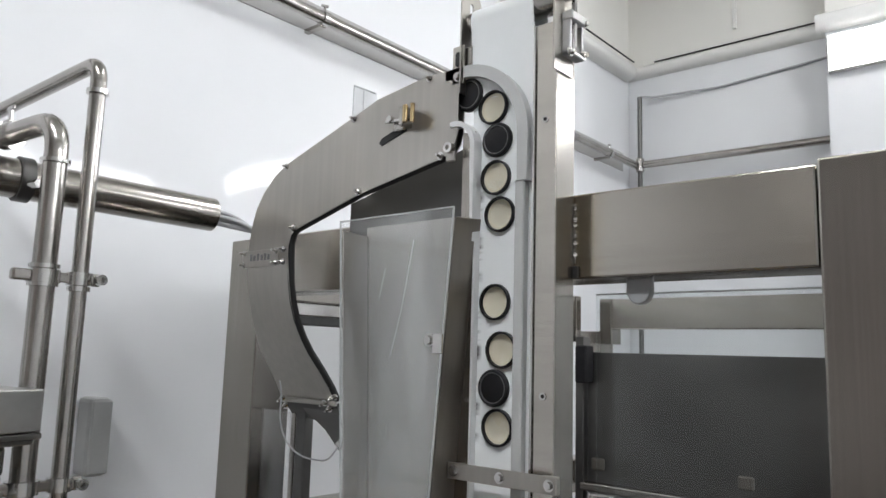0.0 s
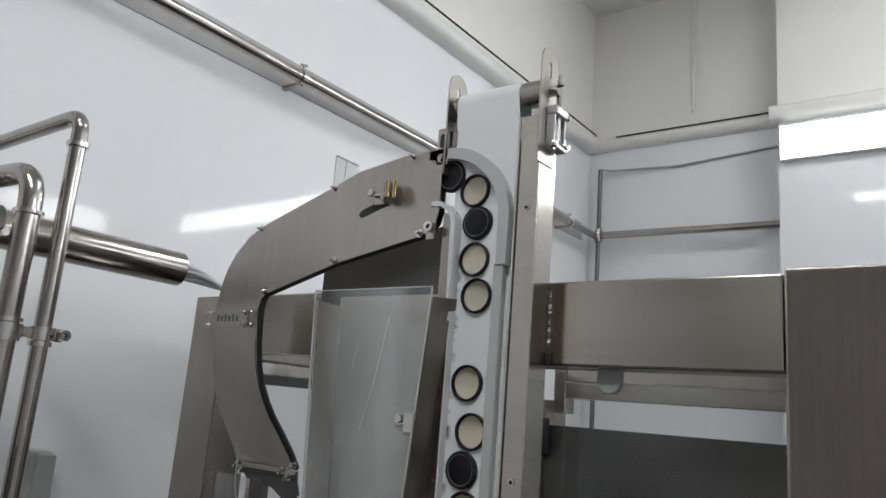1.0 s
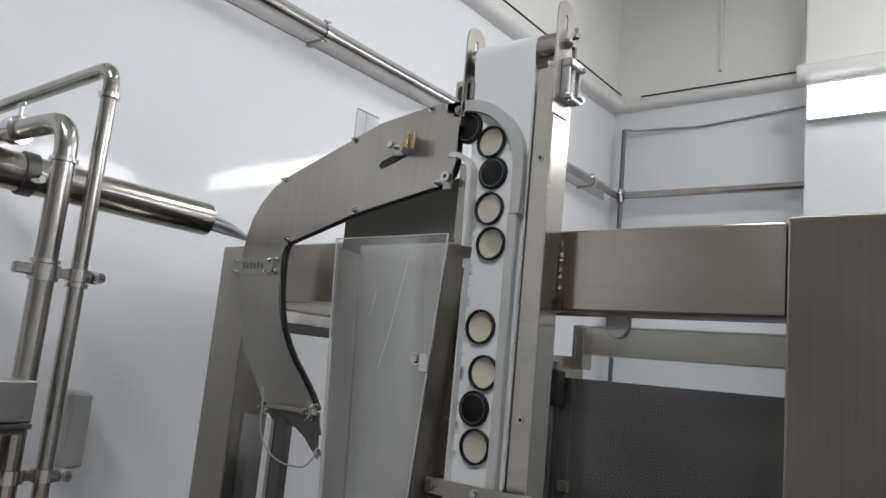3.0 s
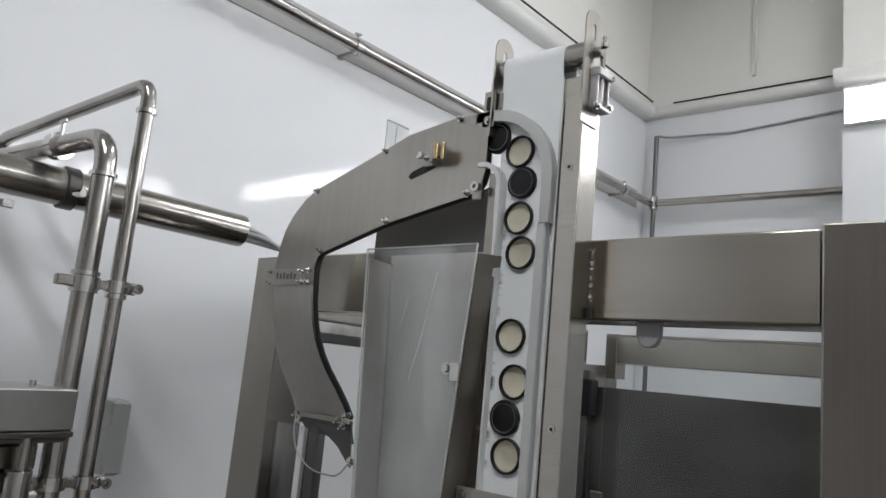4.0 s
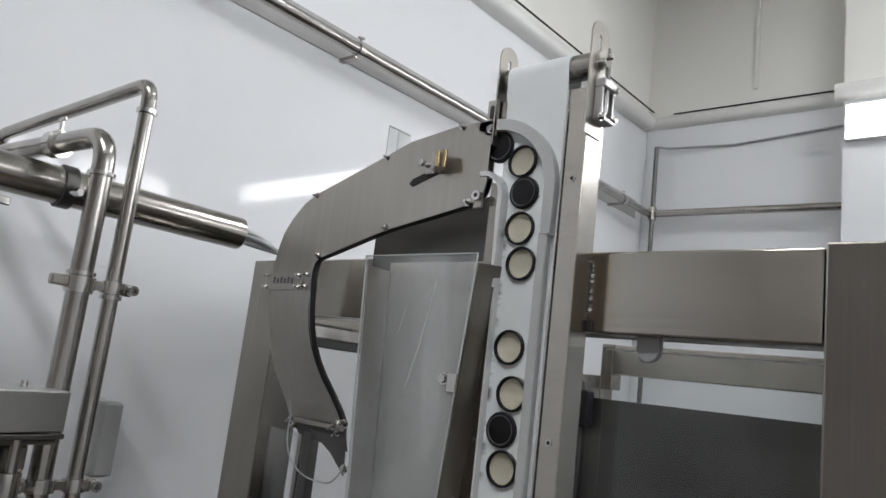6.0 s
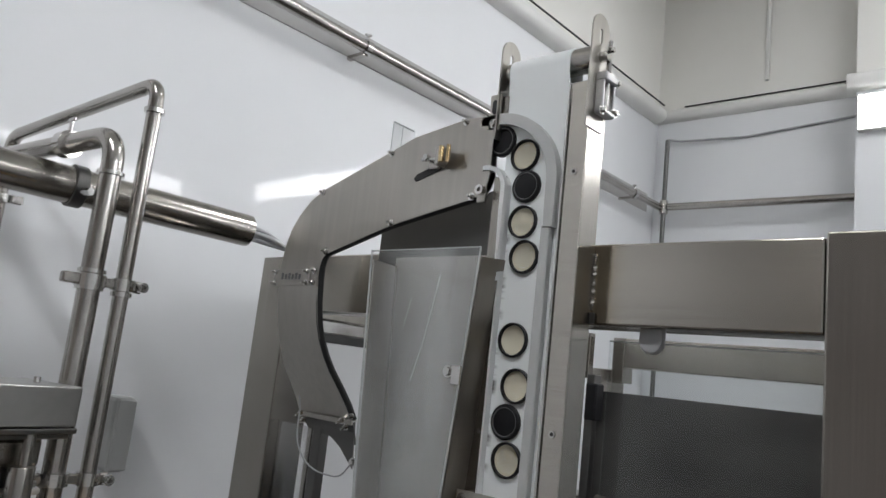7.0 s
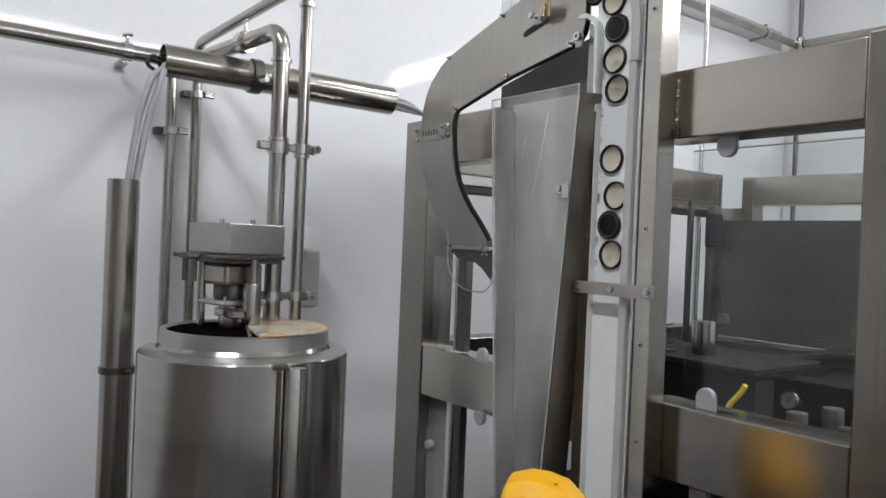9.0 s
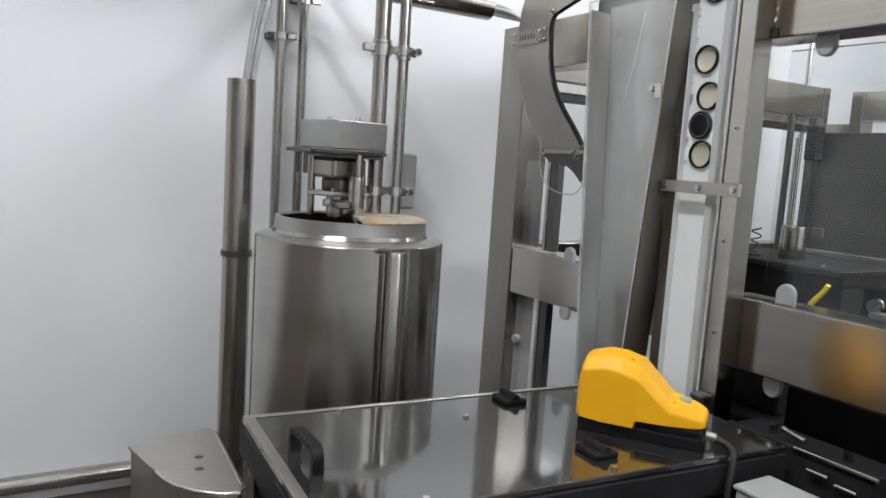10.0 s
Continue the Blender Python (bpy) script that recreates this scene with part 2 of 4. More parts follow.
PLEXI_EDGE = paint("acrylic_cut_edge", (0.50, 0.53, 0.53), (0.62, 0.64, 0.64), rough=0.2)
LAMP = glow("lamp_diffuser", (0.955, 0.97, 1.0), PANEL_GLOW)
LAMP_CEIL = glow("ceiling_lamp_diffuser", (0.955, 0.97, 1.0), CEIL_GLOW)


# ---- mesh helpers ----
def thing(name, loc, label, category, group="", kind=""):
    e = new(name)
    e.empty_display_size = 0.05
    e.location = loc
    bpy.context.view_layer.update()
    return tagged(e, label, category, group, kind)


def finish(bm, smooth=None):
    bmesh.ops.recalc_face_normals(bm, faces=bm.faces)
    if smooth is not None:
        for f in bm.faces:
            f.smooth = True
        for e in bm.edges:
            if len(e.link_faces) == 2 and e.calc_face_angle(0) > radians(smooth):
                e.smooth = False


def part(name, bm, material, parent=None, label="", smooth=None):
    """One mesh object from a bmesh in world coordinates, under parent."""
    finish(bm, smooth)
    me = bpy.data.meshes.new(name)
    bm.to_mesh(me)
    bm.free()
    me.materials.append(material)
    ob = new(name, me)
    if parent is not None:
        ob.parent = parent
        inv = Matrix.Translation(-root_of(parent))
        ob.matrix_basis = Matrix.Identity(4)
        ob.matrix_parent_inverse = inv if parent.type == "EMPTY" else Matrix.Identity(4)
    if label:
        ob["label"] = label
    return ob


def root_of(ob):
    return Vector(ob.location)


def solo(name, bm, material, label, category, kind="", group="", smooth=None):
    return tagged(part(name, bm, material, None, "", smooth), label, category, group, kind)


def box(lo, hi, bevel=0.0, seg=1, bm=None):
    own = bm is None
    bm = bm or bmesh.new()
    c = [(a + b) / 2 for a, b in zip(lo, hi)]
    s = [abs(b - a) for a, b in zip(lo, hi)]
    r = bmesh.ops.create_cube(bm, size=1.0, matrix=Matrix.LocRotScale(c, None, s))
    if bevel:
        ed = list({e for v in r["verts"] for e in v.link_edges})
        bmesh.ops.bevel(bm, geom=ed, offset=min(bevel, min(s) * 0.45), segments=seg, profile=0.5, affect="EDGES")
    return bm


def obox(m, size, bevel=0.0, seg=1, bm=None):
    """A box of that size centred on the pose m."""
    bm2 = box([-a / 2 for a in size], [a / 2 for a in size], bevel, seg)
    bm2.transform(m)
    if bm is None:
        return bm2
    return merge(bm, bm2)


def merge(bm, other):
    me = bpy.data.meshes.new("tmp")
    other.to_mesh(me)
    other.free()
    bm.from_mesh(me)
    bpy.data.meshes.remove(me)
    return bm


def rod(a, b, r, n=16, r2=None, bm=None, bevel=0.0):
    a, b = Vector(a), Vector(b)
    d = b - a
    m = Matrix.Translation((a + b) / 2) @ d.to_track_quat("Z", "Y").to_matrix().to_4x4()
    bm2 = bmesh.new()
    bmesh.ops.create_cone(bm2, cap_ends=True, segments=n, radius1=r, radius2=r if r2 is None else r2, depth=d.length, matrix=m)
    if bevel:
        ed = [e for e in bm2.edges if any(len(f.verts) > 4 for f in e.link_faces)]
        bmesh.ops.bevel(bm2, geom=ed, offset=bevel, segments=2, profile=0.5, affect="EDGES")
    return bm2 if bm is None else merge(bm, bm2)


def ring(a, b, r_out, r_in, n=28):
    """A hollow tube, open at both ends, with wall thickness."""
    a, b = Vector(a), Vector(b)
    d = b - a
    m = Matrix.Translation(a) @ d.to_track_quat("Z", "Y").to_matrix().to_4x4()
    prof = [(r_in, 0), (r_out, 0), (r_out, d.length), (r_in, d.length)]
    bm = lathe(prof, n, closed=True)
    bm.transform(m)
    return bm


def lathe(profile, n=32, closed=False):
    """Turn (radius, height) pairs about z."""
    bm = bmesh.new()
    rows = []
    for r, z in profile:
        if r < 1e-6:
            rows.append([bm.verts.new((0, 0, z))] * n)
        else:
            rows.append([bm.verts.new((r * math.cos(2 * math.pi * i / n), r * math.sin(2 * math.pi * i / n), z)) for i in range(n)])
    pairs = list(zip(rows, rows[1:])) + ([(rows[-1], rows[0])] if closed else [])
    for p, q in pairs:
        for i in range(n):
            j = (i + 1) % n
            vs = []
            for v in (p[i], p[j], q[j], q[i]):
                if v not in vs:
                    vs.append(v)
            if len(vs) > 2:
                bm.faces.new(vs)
    return bm


def bent(points, radius, steps=7):
    """A polyline with its corners rounded to that radius."""
    pts = [Vector(p) for p in points]
    out = [pts[0]]
    for a, b, c in zip(pts, pts[1:], pts[2:]):
        u, v = (a - b), (c - b)
        k = min(radius, u.length * 0.49, v.length * 0.49)
        p, q = b + u.normalized() * k, b + v.normalized() * k
        for i in range(steps + 1):
            s = i / steps
            out.append(p.lerp(b, s).lerp(b.lerp(q, s), s))
    return out + [pts[-1]]


def sweep(points, r, n=14, bm=None, caps=True):
    """A round bar or pipe along points."""
    pts = [Vector(p) for p in points]
    bm = bm or bmesh.new()
    up = None
    rows = []
    for i, p in enumerate(pts):
        d = (pts[min(i + 1, len(pts) - 1)] - pts[max(i - 1, 0)]).normalized()
        if up is None:
            up = d.orthogonal().normalized()
        up = (up - d * up.dot(d)).normalized()
        side = d.cross(up)
        rows.append([bm.verts.new(p + (up * math.cos(2 * math.pi * k / n) + side * math.sin(2 * math.pi * k / n)) * r) for k in range(n)])
    for a, b in zip(rows, rows[1:]):
        for k in range(n):
            bm.faces.new((a[k], a[(k + 1) % n], b[(k + 1) % n], b[k]))
    if caps:
        bm.faces.new(rows[0][::-1])
        bm.faces.new(rows[-1])
    return bm


def ribbon(left, right, thick):
    """A sheet between two lines of points, with thickness along its own normal."""
    bm = bmesh.new()
    left, right = [Vector(p) for p in left], [Vector(p) for p in right]
    rows = []
    n = len(left)
    for i in range(n):
        t = (left[min(i + 1, n - 1)] - left[max(i - 1, 0)]).normalized()
        nor = t.cross((right[i] - left[i]).normalized()).normalized() * thick
        rows.append([bm.verts.new(p) for p in (left[i], right[i], right[i] + nor, left[i] + nor)])
    for a, b in zip(rows, rows[1:]):
        for k in range(4):
            bm.faces.new((a[k], a[(k + 1) % 4], b[(k + 1) % 4], b[k]))
    bm.faces.new(rows[0][::-1])
    bm.faces.new(rows[-1])
    return bm


def plate(outline, y0, y1, bevel=0.0):
    """A flat plate cut to an (x, z) outline, between two y."""
    bm = bmesh.new()
    a = [bm.verts.new((x, y0, z)) for x, z in outline]
    b = [bm.verts.new((x, y1, z)) for x, z in outline]
    n = len(outline)
    fa = bm.faces.new(a)
    bm.faces.new(b[::-1])
    for i in range(n):
        bm.faces.new((a[i], b[i], b[(i + 1) % n], a[(i + 1) % n]))
    if bevel:
        bmesh.ops.bevel(bm, geom=list(fa.edges), offset=bevel, segments=1, affect="EDGES")
    return bm


def arc(cx, cz, r, a0, a1, n=10):
    return [(cx + r * math.cos(radians(a0 + (a1 - a0) * i / n)), cz + r * math.sin(radians(a0 + (a1 - a0) * i / n))) for i in range(n + 1)]


def screw(parent, at, axis=(0, -1, 0), r=0.008, h=0.007, name="bolt", stud=0.0):
    """Hexagon screw on a washer, seated at a point and pointing along axis."""
    at, ax = Vector(at), Vector(axis).normalized()
    bm = rod(at - ax * 0.002, at + ax * 0.0022, r * 1.5, 16)
    rod(at + ax * 0.0018, at + ax * h, r, 6, bm=bm)
    if stud:
        rod(at + ax * h, at + ax * (h + stud), r * 0.55, 10, bm=bm)
    return part(name, bm, STEEL_SHINY, parent)


# ---- setting ----
WX, NY, SX, EX, SY, TOP = -2.75, 5.65, -1.13, 3.7, -7.5, 5.3
STEP = 5.3

solo("floor", box((WX - 0.1, SY - 0.1, FLOOR - 0.1), (EX + 0.1, NY + 0.1, FLOOR)), FLOOR_GREY, "grey coated floor with wet worn patches", "floor", "structure")
solo("ceiling", box((WX - 0.1, SY - 0.1, TOP), (EX + 0.1, NY + 0.1, TOP + 0.1)), CEILING_WHITE, "plain white sheet ceiling", "ceiling", "structure")


def wall(name, lo, hi, label, material):
    return solo(name, box(lo, hi), material, label, "wall", "structure")


SEAM = 4.07
wall("wall_west", (WX - 0.1, SY - 0.1, FLOOR), (WX, NY + 0.1, SEAM), "glossy white plastic-panelled wall below the trim", WALL_GLOSS)
wall("wall_west_upper", (WX - 0.1, SY - 0.1, SEAM), (WX - 0.004, NY + 0.1, TOP), "off-white painted wall above the trim", WALL_MATT)
wall("wall_north", (WX, NY, FLOOR), (SX, NY + 0.1, SEAM), "glossy white plastic-panelled wall below the trim", WALL_GLOSS)
wall("wall_north_upper", (WX - 0.004, NY + 0.004, SEAM), (SX, NY + 0.1, TOP), "off-white painted wall above the trim", WALL_MATT)
wall("wall_north_step", (SX, STEP, FLOOR), (EX, NY + 0.1, 3.9), "glossy white wall that stands forward beside the corner", WALL_GLOSS)
wall("wall_north_step_upper", (SX, STEP + 0.004, 3.9), (EX, NY + 0.1, TOP), "off-white painted wall above the trim", WALL_MATT)
wall("wall_east", (EX, SY - 0.1, FLOOR), (EX + 0.1, NY + 0.1, TOP), "plain white panelled wall", WALL_GLOSS)
# out of view; its distance and grey only set what the steel reflects
wall("wall_south", (WX, SY - 0.1, FLOOR), (EX, SY, TOP), "unseen grey wall toned for the steel's reflections", WALL_GREY)


def moulding(name, a, b, out, z0, z1, depth):
    """Cove trim between two wall points, bulging along out."""
    a, b, out = Vector((*a, 0)), Vector((*b, 0)), Vector((*out, 0))
    prof = [(0, z0), (depth * 0.55, z0 + 0.012), (depth * 0.9, z0 + 0.035), (depth, z0 + 0.07), (depth * 0.92, z1 - 0.02), (depth * 0.6, z1), (0, z1)]
    bm = bmesh.new()
    r1 = [bm.verts.new(a + out * d + Vector((0, 0, z))) for d, z in prof]
    r2 = [bm.verts.new(b + out * d + Vector((0, 0, z))) for d, z in prof]
    for i in range(len(prof)):
        j = (i + 1) % len(prof)
        bm.faces.new((r1[i], r1[j], r2[j], r2[i]))
    bm.faces.new(r1)
    bm.faces.new(r2[::-1])
    return solo(name, bm, TRIM_WHITE, "off-white plastic cove trim along the wall", "trim", "structure", smooth=50)


moulding("trim_west", (WX + 0.0005, SY), (WX + 0.0005, NY - 0.06), (1, 0), 3.945, 4.072, 0.105)
moulding("trim_north", (WX + 0.001, NY - 0.0005), (SX - 0.001, NY - 0.0005), (0, -1), 3.958, 4.062, 0.06)
moulding("trim_north_step", (SX - 0.05, STEP - 0.0005), (EX, STEP - 0.0005), (0, -1), 3.85, 3.975, 0.06)
solo("cable_west", sweep([(WX + 0.105, SY + 0.1, 4.08), (WX + 0.105, NY - 0.12, 4.08)], 0.007, 8), RUBBER, "thin black cable laid on top of the trim", "cable")
solo("cable_north", sweep([(WX + 0.24, NY - 0.012, 4.085), (SX - 0.02, NY - 0.012, 4.085)], 0.007, 8), RUBBER, "thin black cable laid on top of the trim", "cable")
solo("conduit", box((-1.86, NY - 0.02, 4.2), (-1.83, NY + 0.004, TOP), 0.004), TRIM_WHITE, "flat white cable duct rising up the painted wall", "conduit")
solo("skirting", sweep([(WX + 0.035, SY, FLOOR + 0.09), (WX + 0.035, 3.0, FLOOR + 0.09)], 0.035, 12), STEEL_PIPE, "round stainless kick rail along the wall foot", "rail", "structure", smooth=40)


def led_panel(name, lo, hi, out_axis, mat, group):
    t = thing(name, [(a + b) / 2 for a, b in zip(lo, hi)], "bright rectangular LED panel lamp with a white frame", "lamp", group)
    part("frame", box(lo, hi, 0.006), TRIM_WHITE, t)
    k, s = out_axis
    lo2, hi2 = list(lo), list(hi)
    for a in range(3):
        if a != k:
            lo2[a] += 0.012
            hi2[a] -= 0.012
    if s > 0:
        lo2[k], hi2[k] = hi[k] + 0.001, hi[k] + 0.006
    else:
        lo2[k], hi2[k] = lo[k] - 0.006, lo[k] - 0.001
    part("diffuser", box(lo2, hi2), mat, t, "glowing white diffuser")
    return t


for x in (-1.115, 0.20, 1.36):
    led_panel("wall_lamp", (x, STEP - 0.05, 3.55), (x + 1.25, STEP - 0.002, 3.81), (1, -1), LAMP, "wall lamps")
for y in (0.70, 2.10, 3.55):
    led_panel("wall_lamp", (EX - 0.05, y, 3.55), (EX - 0.002, y + 1.25, 3.81), (0, -1), LAMP, "wall lamps")
for x, y in ((-0.9, -1.5), (0.6, -1.5), (0.3, 3.4)):
    led_panel("ceiling_lamp", (x - 0.6, y - 0.15, TOP - 0.05), (x + 0.6, y + 0.15, TOP - 0.002), (2, -1), LAMP_CEIL, "ceiling lamps")


# ---- rails and pipes on the walls ----
def pipe_clip(parent, at, wall_dir, r, name="clip"):
    """Split pipe clamp on a stand-off bracket."""
    at, w = Vector(at), Vector(wall_dir)
    along = Vector((0, 1, 0)) if abs(w.x) > 0.5 else Vector((1, 0, 0))
    bm = rod(at - along * 0.018, at + along * 0.018, r + 0.007, 18)
    c = part(name, bm, STEEL_SHINY, parent, "bright pipe clamp", 40)
    part("bracket", obox(Matrix.Translation(at + w * 0.065 - Vector((0, 0, r + 0.004))), (0.13, 0.03, 0.022), 0.003), STEEL_PIPE, parent)
    up = rod(at + Vector((0, 0, r)), at + Vector((0, 0, r + 0.035)), 0.006, 8)
    rod(at + Vector((0, 0, r + 0.030)) - along * 0.018, at + Vector((0, 0, r + 0.038)) + along * 0.018, 0.007, 8, bm=up)
    part("wing_nut", up, STEEL_SHINY, parent)
    return c


rail = thing("wall_rail", (-2.62, 3, 3.2), "polished stainless pipe rail held along the white wall", "pipe")
part("pipe", sweep([(-2.62, SY + 0.02, 3.18), (-2.62, 5.53, 3.18)], 0.03, 16), STEEL_PIPE, rail, "", 40)
part("backing_strip", box((WX - 0.002, SY + 0.02, RB0), (WX + 0.004, 5.53, RB1), 0.001), TRIM_GREY, rail, "flat grey strip on the wall behind the pipe")
for y in (-1.0, 2.17, 5.05):
    pipe_clip(rail, (-2.62, y, 3.18), (-1, 0, 0), 0.03)
rail_n = thing("wall_rail", (-1.8, 5.53, 3.19), "polished stainless pipe rail held along the white wall", "pipe")
part("pipe", sweep([(-2.56, 5.54, 3.185), (-1.135, 5.54, 3.165)], 0.03, 16), STEEL_PIPE, rail_n, "", 40)
corner = thing("corner_pipe", (-2.6, 5.54, 2.6), "slim stainless pipe rising in the wall corner", "pipe")
part("pipe", sweep([(-2.60, 5.54, FLOOR), (-2.60, 5.54, 3.765)], 0.019, 12), STEEL_DARK, corner, "", 40)
part("cable", sweep(bent([(-2.60, 5.54, 3.74), (-2.60, 5.545, 3.772), (-2.52, 5.60, 3.765), (-1.98, 5.638, 3.748), (-1.14, 5.638, 3.808)], 0.03), 0.010, 10), CABLE_GREY, corner, "thin grey cable leaving the pipe along the wall", 60)
part("coupling", rod((-2.60, 5.54, 3.13), (-2.60, 5.54, 3.24), 0.034, 14), STEEL_PIPE, corner, "", 40)

low = thing("wall_rail", (-2.6, -1, 2.16), "polished stainless pipe rail held along the white wall", "pipe")
part("pipe", sweep([(-2.62, SY + 0.02, 2.155), (-2.62, 0.60, 2.155)], 0.03, 16), STEEL_PIPE, low, "", 40)
for y in (-1.6, 0.43):
    pipe_clip(low, (-2.62, y, 2.155), (-1, 0, 0), 0.03)

# wide cable tube from the wall to the machine post
tube = thing("cable_tube", (-2.21, 0.91, 2.05), "wide brushed stainless tube that carries cables to the machine", "pipe")
TA, TB = Vector((-2.23, 0.45, 2.06)), Vector((-2.19, 1.375, 2.05))
part("tube", ring(TA, TB, 0.056, 0.052), STEEL_SATIN, tube, "", 40)
mid = TA.lerp(TB, 0.36)
td = (TB - TA).normalized()
part("collar", ring(mid - td * 0.018, mid + td * 0.018, 0.064, 0.056), STEEL_DARK, tube, "dark clamp collar", 40)
part("wing_nut", rod(mid + Vector((0.06, 0, -0.02)), mid + Vector((0.09, 0.01, -0.02)), 0.012, 8), STEEL_SHINY, tube)
for i, (dx, dz) in enumerate(((0, 0.02), (0.02, 0), (-0.02, 0.0), (0.0, -0.02))):
    p = TB - td * 0.1 + Vector((dx, 0, dz))
    q = Vector((-2.15 + 0.014 * i, 1.545, 1.965))
    solo("cable", sweep(bent([p, TB + td * (0.09 + 0.01 * i) + Vector((dx, 0, dz - 0.01)), q + Vector((0, 0, 0.035)), q], 0.07), 0.0085, 8), CABLE_GREY, "grey cable running from the tube into the post", "cable", group="machine cables", smooth=60)

# cable tube standing at the wall with a cable bundle
stand = thing("cable_tube", (-2.19, 0.325, FLOOR), "tall brushed stainless cable tube standing behind the tank", "pipe")
part("tube", ring((-2.19, 0.329, FLOOR), (-2.19, 0.329, 1.63), 0.051, 0.0475), STEEL_SATIN, stand, "", 40)
part("collar", ring((-2.19, 0.329, 0.985), (-2.19, 0.329, 1.008), 0.057, 0.051), STEEL_DARK, stand, "dark joint collar", 40)
part("pin", rod((-2.14, 0.345, 0.998), (-2.11, 0.36, 0.998), 0.007, 8), STEEL_DARK, stand)
for i in range(4):
    ox, oy = (0.02, -0.02, 0.012, -0.014)[i], (0.012, 0.02, -0.02, -0.012)[i]
    pts = [(-2.19 + ox, 0.345 + oy * 0.8, 1.5), (-2.19 + ox, 0.357 + oy * 0.8, 1.66), (-2.20 + ox, 0.388 + oy, 1.86), (-2.21 + ox, 0.430 + oy, 2.00), (-2.22 + ox * .5, 0.46, 2.045 + oy * 0.6), (-2.225, 0.56, 2.05 + oy * 0.6)]
    solo("cable", sweep(bent(pts, 0.12), 0.0105, 8), CABLE_GREY, "grey cable rising out of the standing tube", "cable", group="bundled cables", smooth=60)
solo("cable_loop", sweep(bent([(-2.22, 0.47, 2.05), (-2.20, 0.405, 2.065), (-2.195, 0.385, 2.03), (-2.21, 0.42, 2.015)], 0.03), 0.007, 8), RUBBER, "short dark cable loop at the tube mouth", "cable", smooth=60)

# product pipes between wall and tank
TANK = Vector((-1.80, 0.614, 0))
RIM = 1.17
JACKET = 3.0


def ferrule(parent, a, r, h=0.02):
    return part("ferrule", rod((a[0], a[1], a[2] - h / 2), (a[0], a[1], a[2] + h / 2), r + 0.007, 18), STEEL_SHINY, parent, "polished pipe joint ring", 40)


PA, PB = (-1.90, 0.83), (-1.905, 0.745)
pa = thing("product_pipe", (*PA, RIM), "slim polished stainless pipe from the tank lid to the wall", "pipe")
part("pipe", sweep(bent([(*PA, RIM - 0.02), (*PA, 2.345), (-2.70, 0.735, 2.262), (-2.70, 0.735, FLOOR)], 0.055), 0.0205, 16), STEEL_PIPE, pa, "", 40)
for z in (2.26, 1.74):
    ferrule(pa, (*PA, z), 0.0205, 0.012)
pb = thing("product_pipe", (*PB, RIM), "thick polished stainless pipe from the tank lid to the wall", "pipe")
part("pipe", sweep(bent([(*PB, RIM - 0.02), (*PB, 2.165), (-2.69, 0.63, 2.135)], 0.085), 0.0285, 18), STEEL_PIPE, pb, "", 40)
part("wall_pipe", sweep([(-2.695, 0.63, 2.150), (-2.695, 0.63, FLOOR)], 0.0205, 16), STEEL_PIPE, pb, "slimmer pipe down the wall", 40)
for z in (2.055, 1.745, 1.79):
    ferrule(pb, (*PB, z), 0.0285, 0.01)
valve_at = Vector(PB + (2.165,)).lerp(Vector((-2.695, 0.63, 2.135)), 0.30)
vb = rod(valve_at - Vector((0.018, 0.002, 0)), valve_at + Vector((0.018, 0.002, 0)), 0.04, 18)
part("clamp", vb, STEEL_SHINY, pb, "pipe clamp ring", 40)
vw = rod(valve_at, valve_at + Vector((0, 0, 0.075)), 0.006, 8)
obox(Matrix.Translation(valve_at + Vector((0, 0, 0.075))), (0.045, 0.008, 0.014), 0.003, bm=vw)
part("wing_nut", vw, STEEL_SHINY, pb)
for (x, y), z, p in ((((-2.70), 0.735), 2.045, pa), (((-2.695), 0.63), 1.88, pb)):
    part("clip", rod((x, y, z - 0.014), (x, y, z + 0.014), 0.034, 18), STEEL_SHINY, p, "bright pipe clamp", 40)
    part("bracket", box((WX - 0.002, y - 0.055, z - 0.013), (x, y + 0.01, z + 0.013), 0.003), STEEL_DARK, p)
    part("wing_nut", box((x + 0.02, y + 0.025, z - 0.014), (x + 0.035, y + 0.065, z + 0.016), 0.004), STEEL_SHINY, p)


def twin_clamp(z, label):
    t = thing("pipe_clamp", (-1.90, 0.78, z), label, "clamp", "pipe clamps")
    for (x, y), r in ((PA, 0.0205), (PB, 0.0285)):
        part("ring", rod((x, y, z - 0.016), (x, y, z + 0.016), r + 0.010, 20), STEEL_SHINY, t, "", 40)
    part("link", box((-1.912, PB[1] + 0.02, z - 0.012), (-1.89, PA[1] - 0.015, z + 0.012), 0.003), STEEL_PIPE, t)
    part("ear", box((-1.915, PB[1] - 0.075, z - 0.014), (-1.89, PB[1] - 0.03, z + 0.014), 0.004), STEEL_PIPE, t)
    part("ear", box((-1.908, PA[1] + 0.02, z - 0.016), (-1.88, PA[1] + 0.05, z + 0.016), 0.006), STEEL_PIPE, t)
    n = ring((-1.875, PA[1] + 0.038, z), (-1.855, PA[1] + 0.038, z), 0.014, 0.007, 12)
    part("nut", n, STEEL_SHINY, t)


twin_clamp(1.765, "stainless double clamp joining the two upright pipes")
twin_clamp(1.262, "stainless double clamp at the pipes' foot above the lid")

gb = thing("junction_box", (-2.66, 1.28, 1.28), "light grey plastic box with chamfered corners on the wall", "box")
part("body", box((WX - 0.001, 1.235, 1.14), (-2.64, 1.315, 1.415), 0.018, 2), GREY_BOX, gb)
part("cover", box((-2.639, 1.24, 1.15), (-2.630, 1.31, 1.405), 0.004), GREY_BOX, gb)

